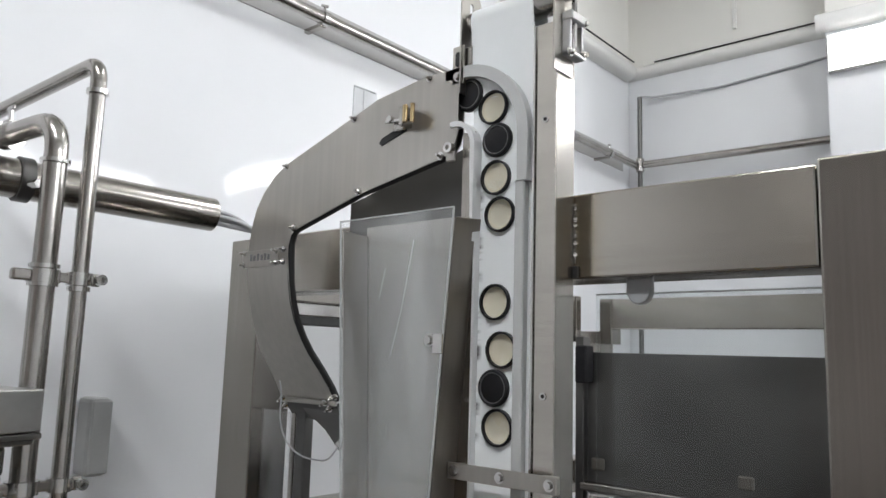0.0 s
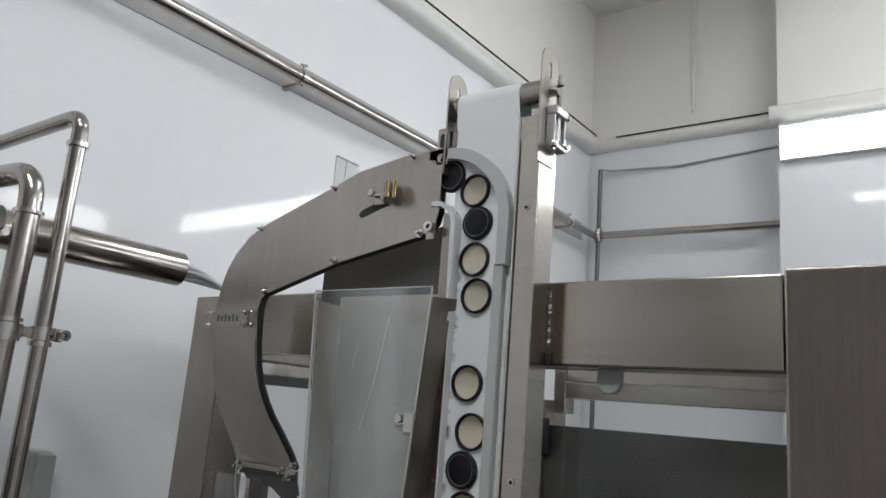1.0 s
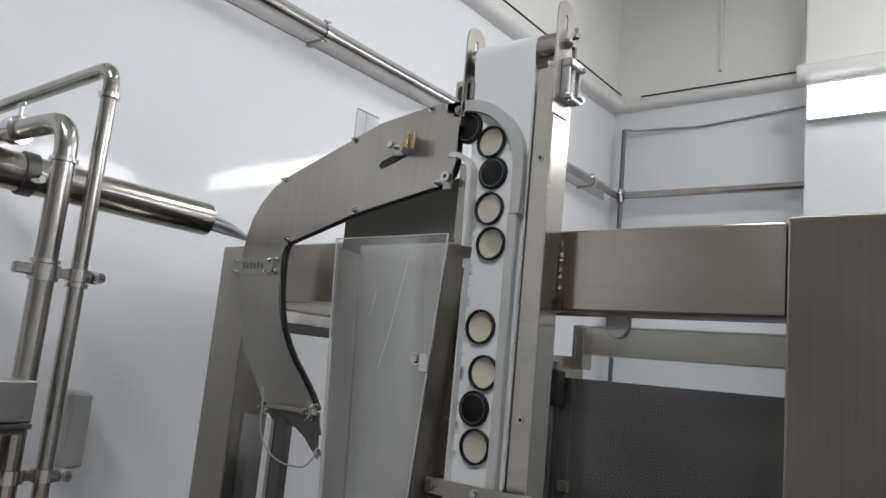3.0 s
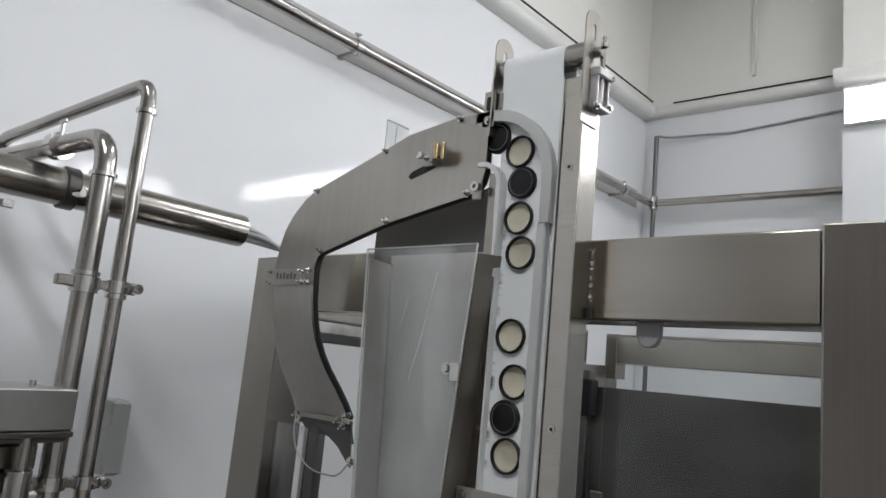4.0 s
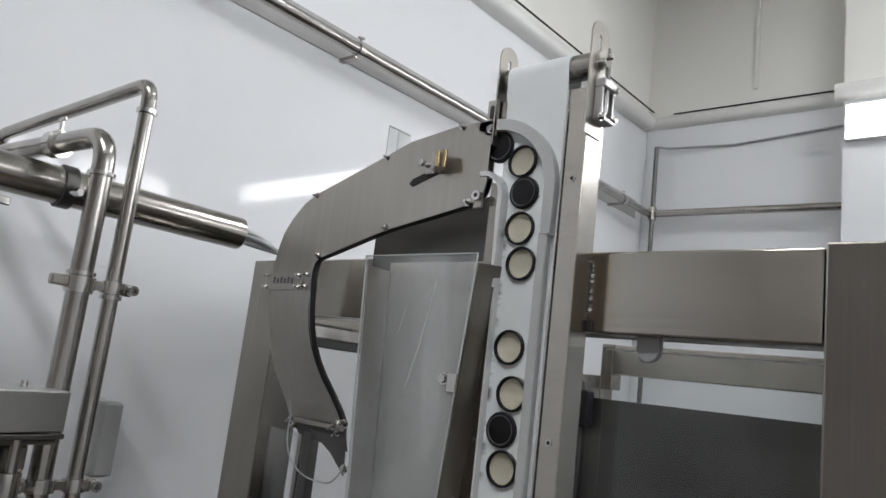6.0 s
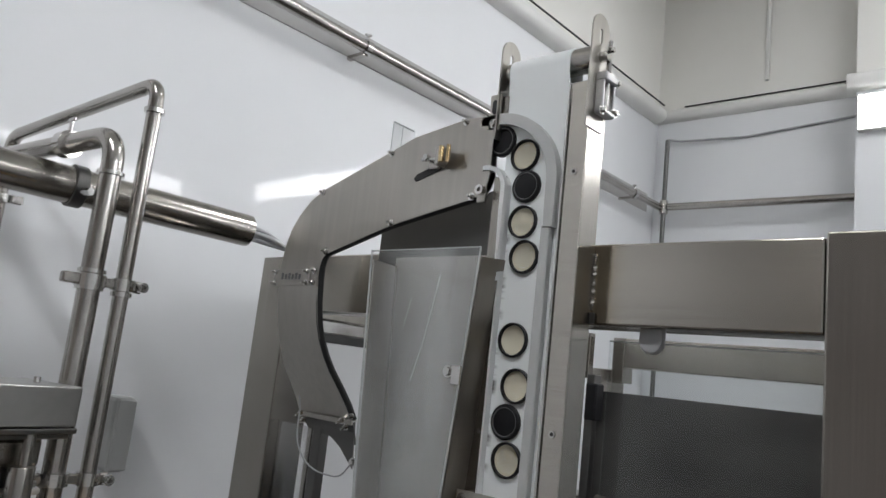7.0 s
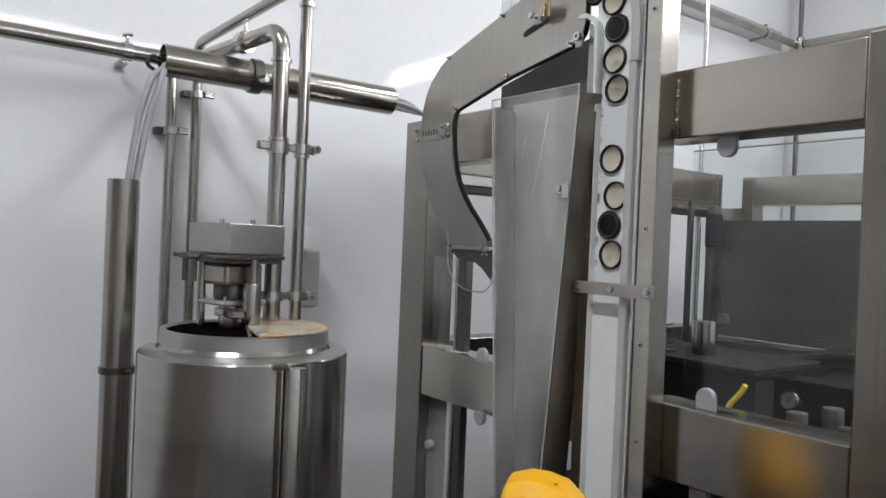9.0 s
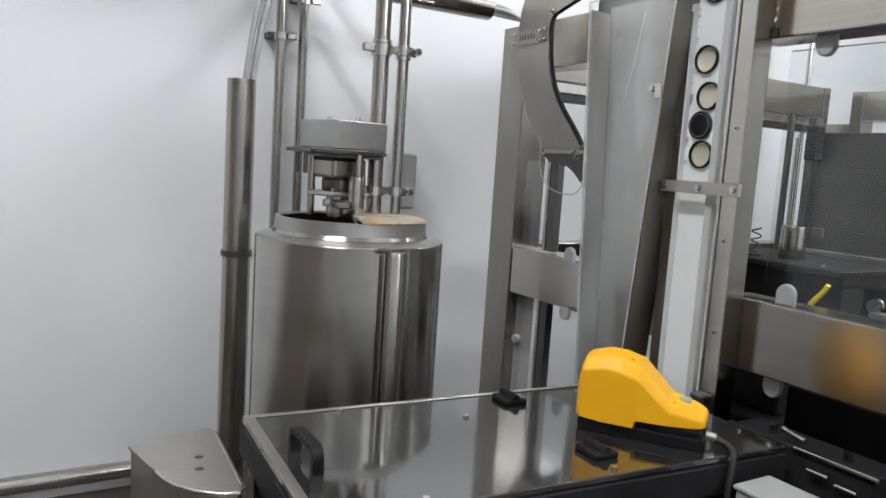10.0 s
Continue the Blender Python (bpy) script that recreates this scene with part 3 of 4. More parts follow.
# ---- mixing tank ----
tank = thing("mixing_tank", (TANK.x, TANK.y, FLOOR), "tall cylindrical brushed stainless mixing tank with a half-open lid", "tank")
R, RC = 0.32, 0.257
body = lathe([(0, 0.12), (R - 0.03, 0.12), (R, 0.15), (R, 1.100), (R - 0.002, 1.104), (RC + 0.012, 1.118), (RC + 0.004, 1.13)], 64)
body.transform(Matrix.Translation(TANK))
part("body", body, STEEL_TANK, tank, "", 20)
collar = lathe([(RC + 0.004, 1.12), (RC, 1.16), (RC, RIM), (RC - 0.012, RIM + 0.002), (RC - 0.016, RIM - 0.004), (RC - 0.016, 0.7), (0, 0.68)], 56)
collar.transform(Matrix.Translation(TANK))
part("neck", collar, STEEL_COVER, tank, "", 35)
# half lid over the side under the pipes
lid = bmesh.new()
n = 26
a0, a1 = 5.0, 185.0
base = Matrix.Translation(TANK) @ Matrix.Rotation(radians(-20), 4, "Z")
RL = RC - 0.003
prof = [(0.0, RIM + 0.009), (RL - 0.006, RIM + 0.009), (RL, RIM + 0.006), (RL, RIM + 0.0025), (0.0, RIM + 0.0025)]
rows = [[lid.verts.new((r * math.cos(radians(a0 + (a1 - a0) * i / n)), r * math.sin(radians(a0 + (a1 - a0) * i / n)), z)) for r, z in prof] for i in range(n + 1)]
for p, q in zip(rows, rows[1:]):
    for k in range(len(prof) - 1):
        lid.faces.new((p[k], p[k + 1], q[k + 1], q[k]))
bmesh.ops.remove_doubles(lid, verts=lid.verts, dist=0.0001)
lid.transform(base)
part("lid", lid, ORANGE_STAIN, tank, "half lid smeared with orange")
rimp = box((-RC + 0.02, -0.006, RIM - 0.045), (RC - 0.02, 0.004, RIM + 0.009), 0.002)
rimp.transform(base)
part("lip", rimp, STEEL_TANK, tank)
# added disc just below the rim that paints the tank's inside unlit
dark_disc = lathe([(0, 0), (RC - 0.018, 0), (RC - 0.018, 0.004), (0, 0.004)], 48)
dark_disc.transform(Matrix.Translation(TANK + Vector((0, 0, 1.160))))
part("dark_disc", dark_disc, TANK_DARK, tank, "black disc for the unlit inside of the tank")
# upright cover strip and seam on the jacket
ang = JACKET
d = Vector((math.cos(radians(ang)), math.sin(radians(ang)), 0))
c = TANK + d * (R - 0.008)
part("jacket_pipe", rod((c.x, c.y, 0.16), (c.x, c.y, 1.095), 0.038, 24, bevel=0.008), STEEL_TANK, tank, "half-round cover over the jacket pipe", 40)
e = TANK + Vector((math.cos(radians(ang - 9)), math.sin(radians(ang - 9)), 0)) * (R + 0.002)
part("seam", obox(Matrix.Translation((e.x, e.y, 0.62)) @ Matrix.Rotation(radians(ang - 9), 4, "Z"), (0.008, 0.012, 0.93), 0.002), STEEL_DARK, tank)
part("clip", obox(Matrix.Translation((e.x, e.y, 1.098)) @ Matrix.Rotation(radians(ang - 9), 4, "Z"), (0.03, 0.045, 0.014), 0.004), STEEL_DARK, tank)
for k in range(3):
    a = radians(30 + 120 * k)
    p = TANK + Vector((0.24 * math.cos(a), 0.24 * math.sin(a), 0))
    part("leg", rod((p.x, p.y, FLOOR), (p.x, p.y, 0.14), 0.025, 16), STEEL_PIPE, tank, "", 40)

# ---- stirrer drive on the tank ----
drive = thing("stirrer_drive", (-1.87, 0.60, RIM), "stainless stirrer drive with a boxed motor on posts", "motor")
DM = Matrix.Translation((-1.889, 0.607, 0)) @ Matrix.Rotation(radians(12), 4, "Z")


def dpart(name, bm, mat, label="", smooth=None):
    bm.transform(DM)
    return part(name, bm, mat, drive, label, smooth)


dpart("housing", box((-0.114, -0.105, 1.402), (0.114, 0.105, 1.498), 0.004, 2), STEEL_COVER, "boxed matt steel cover")
for x, y in ((-0.06, -0.02), (0.04, 0.03)):
    dpart("bolt", rod((x, y, 1.498), (x, y, 1.513), 0.008, 8), STEEL_SHINY)
dpart("mounting_plate", box((-0.12, -0.155, 1.386), (0.116, 0.108, 1.3985), 0.002), STEEL_DARK)
dpart("under_plate", box((-0.10, -0.09, 1.372), (0.10, 0.10, 1.3855), 0.003), STEEL_DARK)
dpart("gearbox", box((-0.075, -0.075, 1.30), (0.06, 0.065, 1.3715), 0.012, 2), STEEL_V, "grey gearbox")
dpart("gearbox_body", rod((-0.01, -0.005, 1.255), (-0.01, -0.005, 1.30), 0.058, 24, bevel=0.006), STEEL_DARK, "", 40)
dpart("gearbox_flange", box((-0.085, -0.085, 1.238), (0.07, 0.075, 1.2545), 0.005), ALU)
for x, y in ((-0.07, -0.07), (0.055, -0.07), (0.055, 0.06), (-0.07, 0.06)):
    dpart("bolt", rod((x, y, 1.2545), (x, y, 1.268), 0.008, 6), STEEL_SHINY)
dpart("shaft_sleeve", rod((-0.01, -0.005, 1.09), (-0.01, -0.005, 1.238), 0.040, 20), STEEL_PIPE, "", 40)
dpart("shaft_ring", rod((-0.01, -0.005, 1.20), (-0.01, -0.005, 1.225), 0.052, 20, bevel=0.003), ALU, "", 40)
part("stud", rod((-1.800, 0.632, 1.29), (-1.800, 0.632, 1.386), 0.015, 12), STEEL_PIPE, drive, "", 40)
part("sleeve", rod((-1.800, 0.628, 1.13), (-1.800, 0.628, 1.312), 0.029, 20, bevel=0.002), STEEL_PIPE, drive, "", 40)
for x, y in ((-1.95, 0.52), (-1.98, 0.68)):
    part("post", rod((x, y, RIM - 0.03), (x, y, 1.386), 0.013, 12), STEEL_PIPE, drive, "", 40)
part("side_clamp", box((-1.90, 0.425, 1.384), (-1.82, 0.47, 1.402), 0.004), STEEL_DARK, drive)
for x, y in ((-1.875, 0.438), (-1.84, 0.455)):
    part("side_pin", rod((x, y, 1.315), (x, y, 1.384), 0.009, 10), STEEL_DARK, drive, "", 40)
part("bearing_arm", box((-1.92, 0.56, 1.2), (-1.78, 0.60, 1.222), 0.004), STEEL_PIPE, drive)

# ---- machine frame ----
ZB0, ZB1 = 1.785, 1.965
LB0, LB1 = 0.845, 1.045
fr = thing("packing_machine", (-1.3, 2.7, FLOOR), "large packing machine of square stainless tubes on posts", "machine")


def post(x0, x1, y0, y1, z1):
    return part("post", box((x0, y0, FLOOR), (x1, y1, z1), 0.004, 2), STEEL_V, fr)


post(-2.20, -2.03, 1.47, 1.62, 1.972)
post(-2.33, -2.165, 4.06, 4.22, 1.77)
post(0.20, 0.36, 4.06, 4.22, 1.97)


def beam(lo, hi, mat=STEEL_H):
    return part("beam", box(lo, hi, 0.005, 2), mat, fr)


beam((-2.028, 1.475, ZB0), (-1.02, 1.60, ZB1 + 0.008))
beam((-2.028, 1.475, 0.84), (-1.02, 1.60, 1.037))
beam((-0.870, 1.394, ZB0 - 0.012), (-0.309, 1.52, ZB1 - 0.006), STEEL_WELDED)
# lower beam darkened by colour, for the dark floor it mirrors
beam((-0.870, 1.394, LB0), (-0.309, 1.52, LB1 + 0.006), STEEL_SHADED)
beam((-2.10, 4.08, ZB0), (0.198, 4.20, ZB1))
part("end_plate", box((-2.18, 4.075, 1.694), (-2.102, 4.20, ZB1 + 0.001), 0.003), STEEL_V, fr)
part("end_plate", box((-2.335, 3.83, 1.698), (-2.20, 3.886, ZB1 + 0.002), 0.003), STEEL_V, fr)
part("beam", box((-2.33, 1.623, ZB0), (-2.205, 3.829, ZB1), 0.005, 2), STEEL_V, fr)
beam((-2.163, 4.08, 0.85), (0.198, 4.20, 1.03))
part("beam", box((-2.33, 1.623, 0.85), (-2.205, 4.057, 1.03), 0.005, 2), STEEL_V, fr)
part("seal_strip", box((-2.30, 1.63, 1.700), (-2.215, 3.829, 1.733), 0.003), RUBBER, fr, "black sealing strip under the side beam")
part("guard_rail", box((-2.30, 1.63, 1.735), (-2.212, 3.829, 1.783), 0.003), STEEL_SHINY, fr)
weld = bmesh.new()
wr = random.Random(4)
for k in range(26):
    z = 1.808 + 0.005 * k
    weld = rod((-0.7925, 1.3925, z), (-0.7925 + wr.uniform(-0.002, 0.002), 1.389, z + 0.002), 0.0036 + wr.uniform(-0.001, 0.001), 8, bm=weld)
part("weld_seam", weld, STEEL_SHINY, fr, "bright beaded weld seam", 50)
part("gap_strip", box((-0.7955, 1.386, 1.775), (-0.784, 1.3935, 1.800), 0.001), RUBBER, fr, "dark gap under the weld")
cab = thing("machine_column", (0.02, 1.6, FLOOR), "wide brushed stainless machine column beside the beam", "machine column")
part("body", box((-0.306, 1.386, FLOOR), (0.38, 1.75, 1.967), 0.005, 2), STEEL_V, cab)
part("cable", sweep(bent([(-0.20, 1.80, 1.6), (-0.24, 1.82, 1.98), (-0.20, 1.86, 2.03), (-0.12, 1.9, 2.0)], 0.04), 0.007, 8), RUBBER, cab, "black cable behind the column")

# acrylic guard door between the beams with its clips
guard = thing("guard_panel", (-0.55, 1.45, 1.06), "clear acrylic guard panel held between the beams", "guard")
gp = part("pane", box((-0.770, 1.443, 1.052), (-0.318, 1.449, 1.741)), PLEXI_CLEAN, guard)
gp.visible_shadow = False
part("edge", box((-0.770, 1.443, 1.7415), (-0.318, 1.449, 1.744)), PLEXI_EDGE, guard)
part("edge", box((-0.3175, 1.443, 1.052), (-0.314, 1.449, 1.744)), PLEXI_EDGE, guard)


def lug(x, z0, z1, up):
    r = 0.027
    if up:
        o = [(x - r, z0), (x + r, z0), *arc(x, z1 - r, r, 0, 180, 10)]
    else:
        o = [(x + r, z1), (x - r, z1), *arc(x, z0 + r, r, 180, 360, 10)]
    part("clip", plate(o, 1.425, 1.441, 0.003), GREY_LUG, guard, "rounded grey clip", 40)


lug(-0.662, 1.718, 1.774, False)
lug(-0.692, 1.05, 1.108, True)
lug(-0.70, 0.785, 0.845, False)

# ---- inside of the machine ----
dark = thing("rear_panel", (-0.9, 2.95, 1.1), "dark grey sheet steel panel inside the machine", "panel")
# below about 1.1 the sheet is only added dark backing
part("sheet", box((-1.62, 2.93, 0.4), (-0.10, 2.945, 1.632), 0.002), STEEL_DARK, dark)
part("edge_strip", box((-1.665, 2.90, 0.9), (-1.625, 2.96, 1.70), 0.003), STEEL_DARK, dark)
for x in (-1.565, -0.95):
    part("hinge", box((x - 0.03, 2.912, 1.135), (x + 0.03, 2.929, 1.185), 0.006), STEEL_DULL, dark, "small dull metal fitting")
part("rail", box((-1.62, 2.86, 1.055), (-0.10, 2.925, 1.085), 0.004), STEEL_PIPE, dark)
part("rod", rod((-1.72, 2.85, 0.9), (-1.72, 2.85, 1.72), 0.016, 14), STEEL_DARK, dark, "", 40)
part("rod", rod((-1.655, 2.82, 1.0), (-1.655, 2.82, 1.60), 0.012, 14), STEEL_SHINY, dark, "", 40)
part("hanger", box((-1.64, 2.85, 1.50), (-1.585, 2.92, 1.66), 0.006), MACHINE_DARK, dark)

bed = thing("machine_bed", (-0.85, 1.9, 0.6), "dark machine bed with a bright cylinder standing on it", "machine")
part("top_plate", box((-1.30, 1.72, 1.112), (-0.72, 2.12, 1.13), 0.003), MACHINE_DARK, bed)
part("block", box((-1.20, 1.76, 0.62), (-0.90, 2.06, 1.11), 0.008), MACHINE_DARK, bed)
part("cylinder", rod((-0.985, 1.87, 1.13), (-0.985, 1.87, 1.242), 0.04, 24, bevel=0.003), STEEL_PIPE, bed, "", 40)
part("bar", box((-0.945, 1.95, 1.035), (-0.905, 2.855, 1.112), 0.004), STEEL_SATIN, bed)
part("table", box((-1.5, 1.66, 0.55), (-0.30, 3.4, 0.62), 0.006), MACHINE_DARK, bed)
# block added to fill the machine's inside with dark and hide bright wall
part("dark_fill", box((-1.0, 2.35, 0.62), (-0.305, 2.85, 1.02), 0.006), MACHINE_DARK, bed)
for x, y, h in ((-0.60, 1.74, 1.03), (-0.53, 1.80, 1.05), (-0.45, 1.72, 1.02), (-0.385, 1.78, 1.05), (-0.68, 1.70, 1.0)):
    part("jar_holder", rod((x, y, 0.62), (x, y, h), 0.028, 20, bevel=0.003), STEEL_DARK, bed, "", 40)
for x, y in ((-1.12, 1.76), (-0.80, 1.76), (-0.76, 2.06)):
    part("bolt", rod((x, y, 1.13), (x, y, 1.142), 0.012, 6), STEEL_SHINY, bed)
gd_at = Vector((-0.761, 2.0, 1.006))
dial = part("dial", rod(gd_at, gd_at + Vector((0, 0.022, 0)), 0.030, 24, bevel=0.003), STEEL_SATIN, bed, "round pressure dial", 40)
part("dial_face", rod(gd_at - Vector((0, 0.002, 0)), gd_at - Vector((0, 0.0005, 0)), 0.024, 24), GREY_LUG, dial, "grey dial face", 40)
part("pointer", obox(Matrix.Translation(gd_at + Vector((0.004, -0.003, 0.005))) @ Matrix.Rotation(radians(40), 4, "Y"), (0.002, 0.001, 0.026)), RUBBER, dial)
part("dial_stem", rod((gd_at.x, gd_at.y + 0.012, 0.62), (gd_at.x, gd_at.y + 0.012, gd_at.z - 0.028), 0.009, 12), STEEL_SATIN, bed, "", 40)
tape = thing("yellow_strap", (-0.68, 1.62, 1.03), "bright yellow strap tied inside the machine", "strap")
part("strap", sweep(bent([(-0.69, 1.62, 1.10), (-0.70, 1.62, 1.08), (-0.735, 1.61, 1.035), (-0.74, 1.62, 0.97)], 0.02), 0.008, 8), YELLOW_TAPE, tape)
coil = thing("spring_coil", (-1.09, 1.82, 1.13), "small dark spring coil on the machine bed", "spring")
part("wire", sweep([(-1.09 + 0.016 * math.cos(a * 0.7), 1.82 + 0.016 * math.sin(a * 0.7), 1.131 + 0.0035 * a) for a in range(28)], 0.0028, 6), RUBBER, coil)
part("foot", rod((-1.09, 1.82, 1.1305), (-1.09, 1.82, 1.137), 0.022, 14), STEEL_DARK, coil)
rodp = thing("drop_pipe", (-2.42, 3.97, FLOOR), "slim bright pipe that bends into the wall at its top", "pipe")
part("bar", sweep(bent([(-2.42, 3.97, FLOOR), (-2.42, 3.97, 3.60), (-2.62, 3.97, 3.585), (-2.76, 3.97, 3.585)], 0.05), 0.016, 12), STEEL_SHINY, rodp, "", 40)

# lower machinery under the beam
under = thing("lower_unit", (-0.6, 1.3, 0.5), "dark lower machine unit with bright rods", "machine")
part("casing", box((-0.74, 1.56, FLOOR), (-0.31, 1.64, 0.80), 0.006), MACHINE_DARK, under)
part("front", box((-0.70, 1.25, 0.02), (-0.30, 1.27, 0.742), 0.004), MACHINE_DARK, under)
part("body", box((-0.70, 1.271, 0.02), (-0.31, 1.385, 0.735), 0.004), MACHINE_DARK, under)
part("rail", box((-0.50, 1.241, 0.736), (-0.29, 1.2495, 0.746), 0.002), STEEL_PIPE, under)
part("rail", box((-0.70, 1.243, 0.60), (-0.30, 1.2495, 0.606), 0.002), STEEL_PIPE, under)
for x, z in ((-0.425, 0.705), (-0.355, 0.695)):
    part("handle", rod((x - 0.026, 1.235, z), (x + 0.026, 1.235, z), 0.006, 12), STEEL_SHINY, under, "", 40)
for x in (-0.60, -0.40):
    part("bolt", rod((x, 1.31, 0.735), (x, 1.31, 0.758), 0.011, 12), STEEL_PIPE, under, "", 40)
part("lever", rod((-0.56, 1.29, 0.762), (-0.48, 1.262, 0.760), 0.008, 12), STEEL_SHINY, under, "", 40)

# ---- lid elevator ----
ev = thing("lid_elevator", (-0.91, 1.39, FLOOR), "upright stainless lid conveyor with a white belt and guides", "conveyor")
XL, XR, YF = -1.052, -0.796, 1.315
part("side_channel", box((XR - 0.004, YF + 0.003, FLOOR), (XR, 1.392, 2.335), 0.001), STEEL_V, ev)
# lighter beam steel: the brightness this flange reflects is in its colour
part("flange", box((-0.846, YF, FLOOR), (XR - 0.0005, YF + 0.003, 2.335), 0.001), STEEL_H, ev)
# left channel deepened out of view, for the chute side to reflect
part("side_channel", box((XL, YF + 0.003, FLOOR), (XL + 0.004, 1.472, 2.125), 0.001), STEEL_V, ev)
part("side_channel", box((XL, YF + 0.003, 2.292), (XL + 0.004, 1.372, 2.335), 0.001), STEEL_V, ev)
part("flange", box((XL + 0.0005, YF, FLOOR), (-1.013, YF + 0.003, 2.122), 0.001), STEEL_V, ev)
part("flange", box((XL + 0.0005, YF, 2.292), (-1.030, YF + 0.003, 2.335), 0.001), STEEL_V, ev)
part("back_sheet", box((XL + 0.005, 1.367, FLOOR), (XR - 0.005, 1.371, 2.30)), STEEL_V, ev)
# belt loop over the head roller
RZ, RY = 2.40, 1.345
bl = [(1.330, 0.2)] + [(1.330, z) for z in (1.0, 1.8, 2.2)] + [(RY - 0.035 * math.cos(radians(a)), RZ + 0.035 * math.sin(radians(a))) for a in range(-8, 181, 12)] + [(1.364, 2.2), (1.362, 0.2)]
part("belt", ribbon([(-1.032, y, z) for y, z in bl], [(-0.856, y, z) for y, z in bl], 0.003), BELT_WHITE, ev, "smooth white plastic belt", 30)
part("roller", rod((-1.046, RY, RZ), (-0.800, RY, RZ), 0.032, 28), STEEL_PIPE, ev, "", 40)


def ear(x0, x1, y0, y1, z0, z1):
    r = (y1 - y0) / 2
    yc = (y0 + y1) / 2
    outer = [(y0, z0), (y1, z0), *arc(yc, z1 - r, r, 0, 180, 12)]
    slot = [*arc(yc, z1 - r - 0.004, 0.007, 0, 180, 6), *arc(yc, z1 - r - 0.030, 0.007, 180, 360, 6)]
    bm = bmesh.new()
    loops = []
    for o in (outer, slot):
        loops.append([[bm.verts.new((x, y, z)) for y, z in o] for x in (x0, x1)])
    for lp in loops:
        for p, q in zip(range(len(lp[0])), [*range(1, len(lp[0])), 0]):
            bm.faces.new((lp[0][p], lp[0][q], lp[1][q], lp[1][p]))
    for side in (0, 1):
        edges = []
        for lp in loops:
            vs = lp[side]
            edges += [bm.edges.get((vs[i], vs[(i + 1) % len(vs)])) for i in range(len(vs))]
        bmesh.ops.triangle_fill(bm, use_beauty=True, use_dissolve=False, edges=edges)
    return part("end_plate", bm, STEEL_PLATE, ev, "rounded slotted end plate")


ear(XR, XR + 0.004, 1.300, 1.376, 2.22, 2.505)
ear(XL - 0.004, XL, 1.300, 1.376, 2.22, 2.492)
for x, dirx in ((XR + 0.004, 1), (XL - 0.004, -1)):
    part("axle", rod((x, RY, RZ), (x + 0.022 * dirx, RY, RZ), 0.013, 14), STEEL_SHINY, ev, "", 40)
tb = part("tensioner", box((XR + 0.004, 1.330, 2.258), (XR + 0.026, 1.337, 2.355), 0.002), ALU, ev, "bright belt tensioner block")
part("jaw", box((XR + 0.004, 1.328, 2.336), (XR + 0.032, 1.386, 2.358), 0.003), ALU, tb)
part("jaw", box((XR + 0.004, 1.330, 2.256), (XR + 0.030, 1.386, 2.267), 0.003), ALU, tb)
part("cheek", box((XR + 0.004, 1.379, 2.258), (XR + 0.026, 1.386, 2.355), 0.002), ALU, tb)
part("backing", box((XR + 0.004, 1.338, 2.268), (XR + 0.008, 1.378, 2.335)), STEEL_SHINY, tb)
part("spindle", rod((XR + 0.02, 1.356, 2.278), (XR + 0.02, 1.356, 2.44), 0.0065, 10), STEEL_SHINY, tb)
for y, z in ((1.332, 2.262), (1.388, 2.272), (1.388, 2.345), (1.350, 2.415)):
    screw(ev, (XR + 0.024, y, z), (1, 0, 0), 0.007, 0.011)
part("tab", plate([(XL - 0.03, 2.245), (XL + 0.005, 2.245), (XL + 0.005, 2.34), (XL - 0.03, 2.34)], 1.306, 1.310, 0.001), STEEL_PLATE, ev)
part("slot", plate([*arc(XL - 0.013, 2.318, 0.007, 0, 180, 6), *arc(XL - 0.013, 2.295, 0.007, 180, 360, 6)], 1.3035, 1.3058), RUBBER, ev)
screw(ev, (XL - 0.012, 1.306, 2.262), (0, -1, 0), 0.008, 0.01)
for z in (2.115, 1.524, 1.21, 0.95):
    part("screw", ring((-0.822, YF - 0.002, z), (-0.822, YF + 0.001, z), 0.008, 0.0045, 14), STEEL_SHINY, ev, "countersunk screw", 40)
    part("screw_socket", rod((-0.822, YF - 0.001, z), (-0.822, YF + 0.001, z), 0.0045, 10), RUBBER, ev)
screw(ev, (-1.020, YF, 1.925), r=0.004, h=0.003)
screw(ev, (-1.020, YF, 1.505), r=0.004, h=0.003)
# guides
part("guide_bar", box((-0.897, 1.309, 0.2), (-0.872, 1.331, 1.992), 0.003), GUIDE_GREY, ev, "straight grey lid guide")
arc_o = [(-1.105, 2.286), (-1.07, 2.286)] + arc(-1.051, 2.098, 0.188, 88, 0, 14) + [(-0.863, 1.985)]
arc_i = [(-0.891, 1.985)] + arc(-1.051, 2.098, 0.160, 0, 88, 14) + [(-1.07, 2.258), (-1.105, 2.258)]
part("curved_guide", plate(arc_o + arc_i, 1.306, 1.331, 0.002), GUIDE_GREY, ev, "curved grey lid guide", 30)
arc_o = [(-1.082, 2.151), (-1.07, 2.152)] + arc(-1.07, 2.088, 0.064, 85, 0, 10) + [(-1.006, 1.86)]
arc_i = [(-1.014, 1.86)] + [(-1.018, 2.04)] + arc(-1.07, 2.088, 0.052, 0, 85, 10) + [(-1.082, 2.139)]
part("inner_guide", plate(arc_o + arc_i, 1.300, 1.330, 0.002), GUIDE_WHITE, ev, "small white curved guide", 30)
# left lip coloured white for the bright glint on its steel edge
part("lip", box((-1.012, 1.311, 0.2), (-1.006, 1.331, 2.03), 0.001), GUIDE_WHITE, ev, "steel lip edge, its glint painted white")
part("lip", box((-0.852, 1.309, 0.2), (-0.847, 1.334, 2.335), 0.001), STEEL_SHINY, ev)
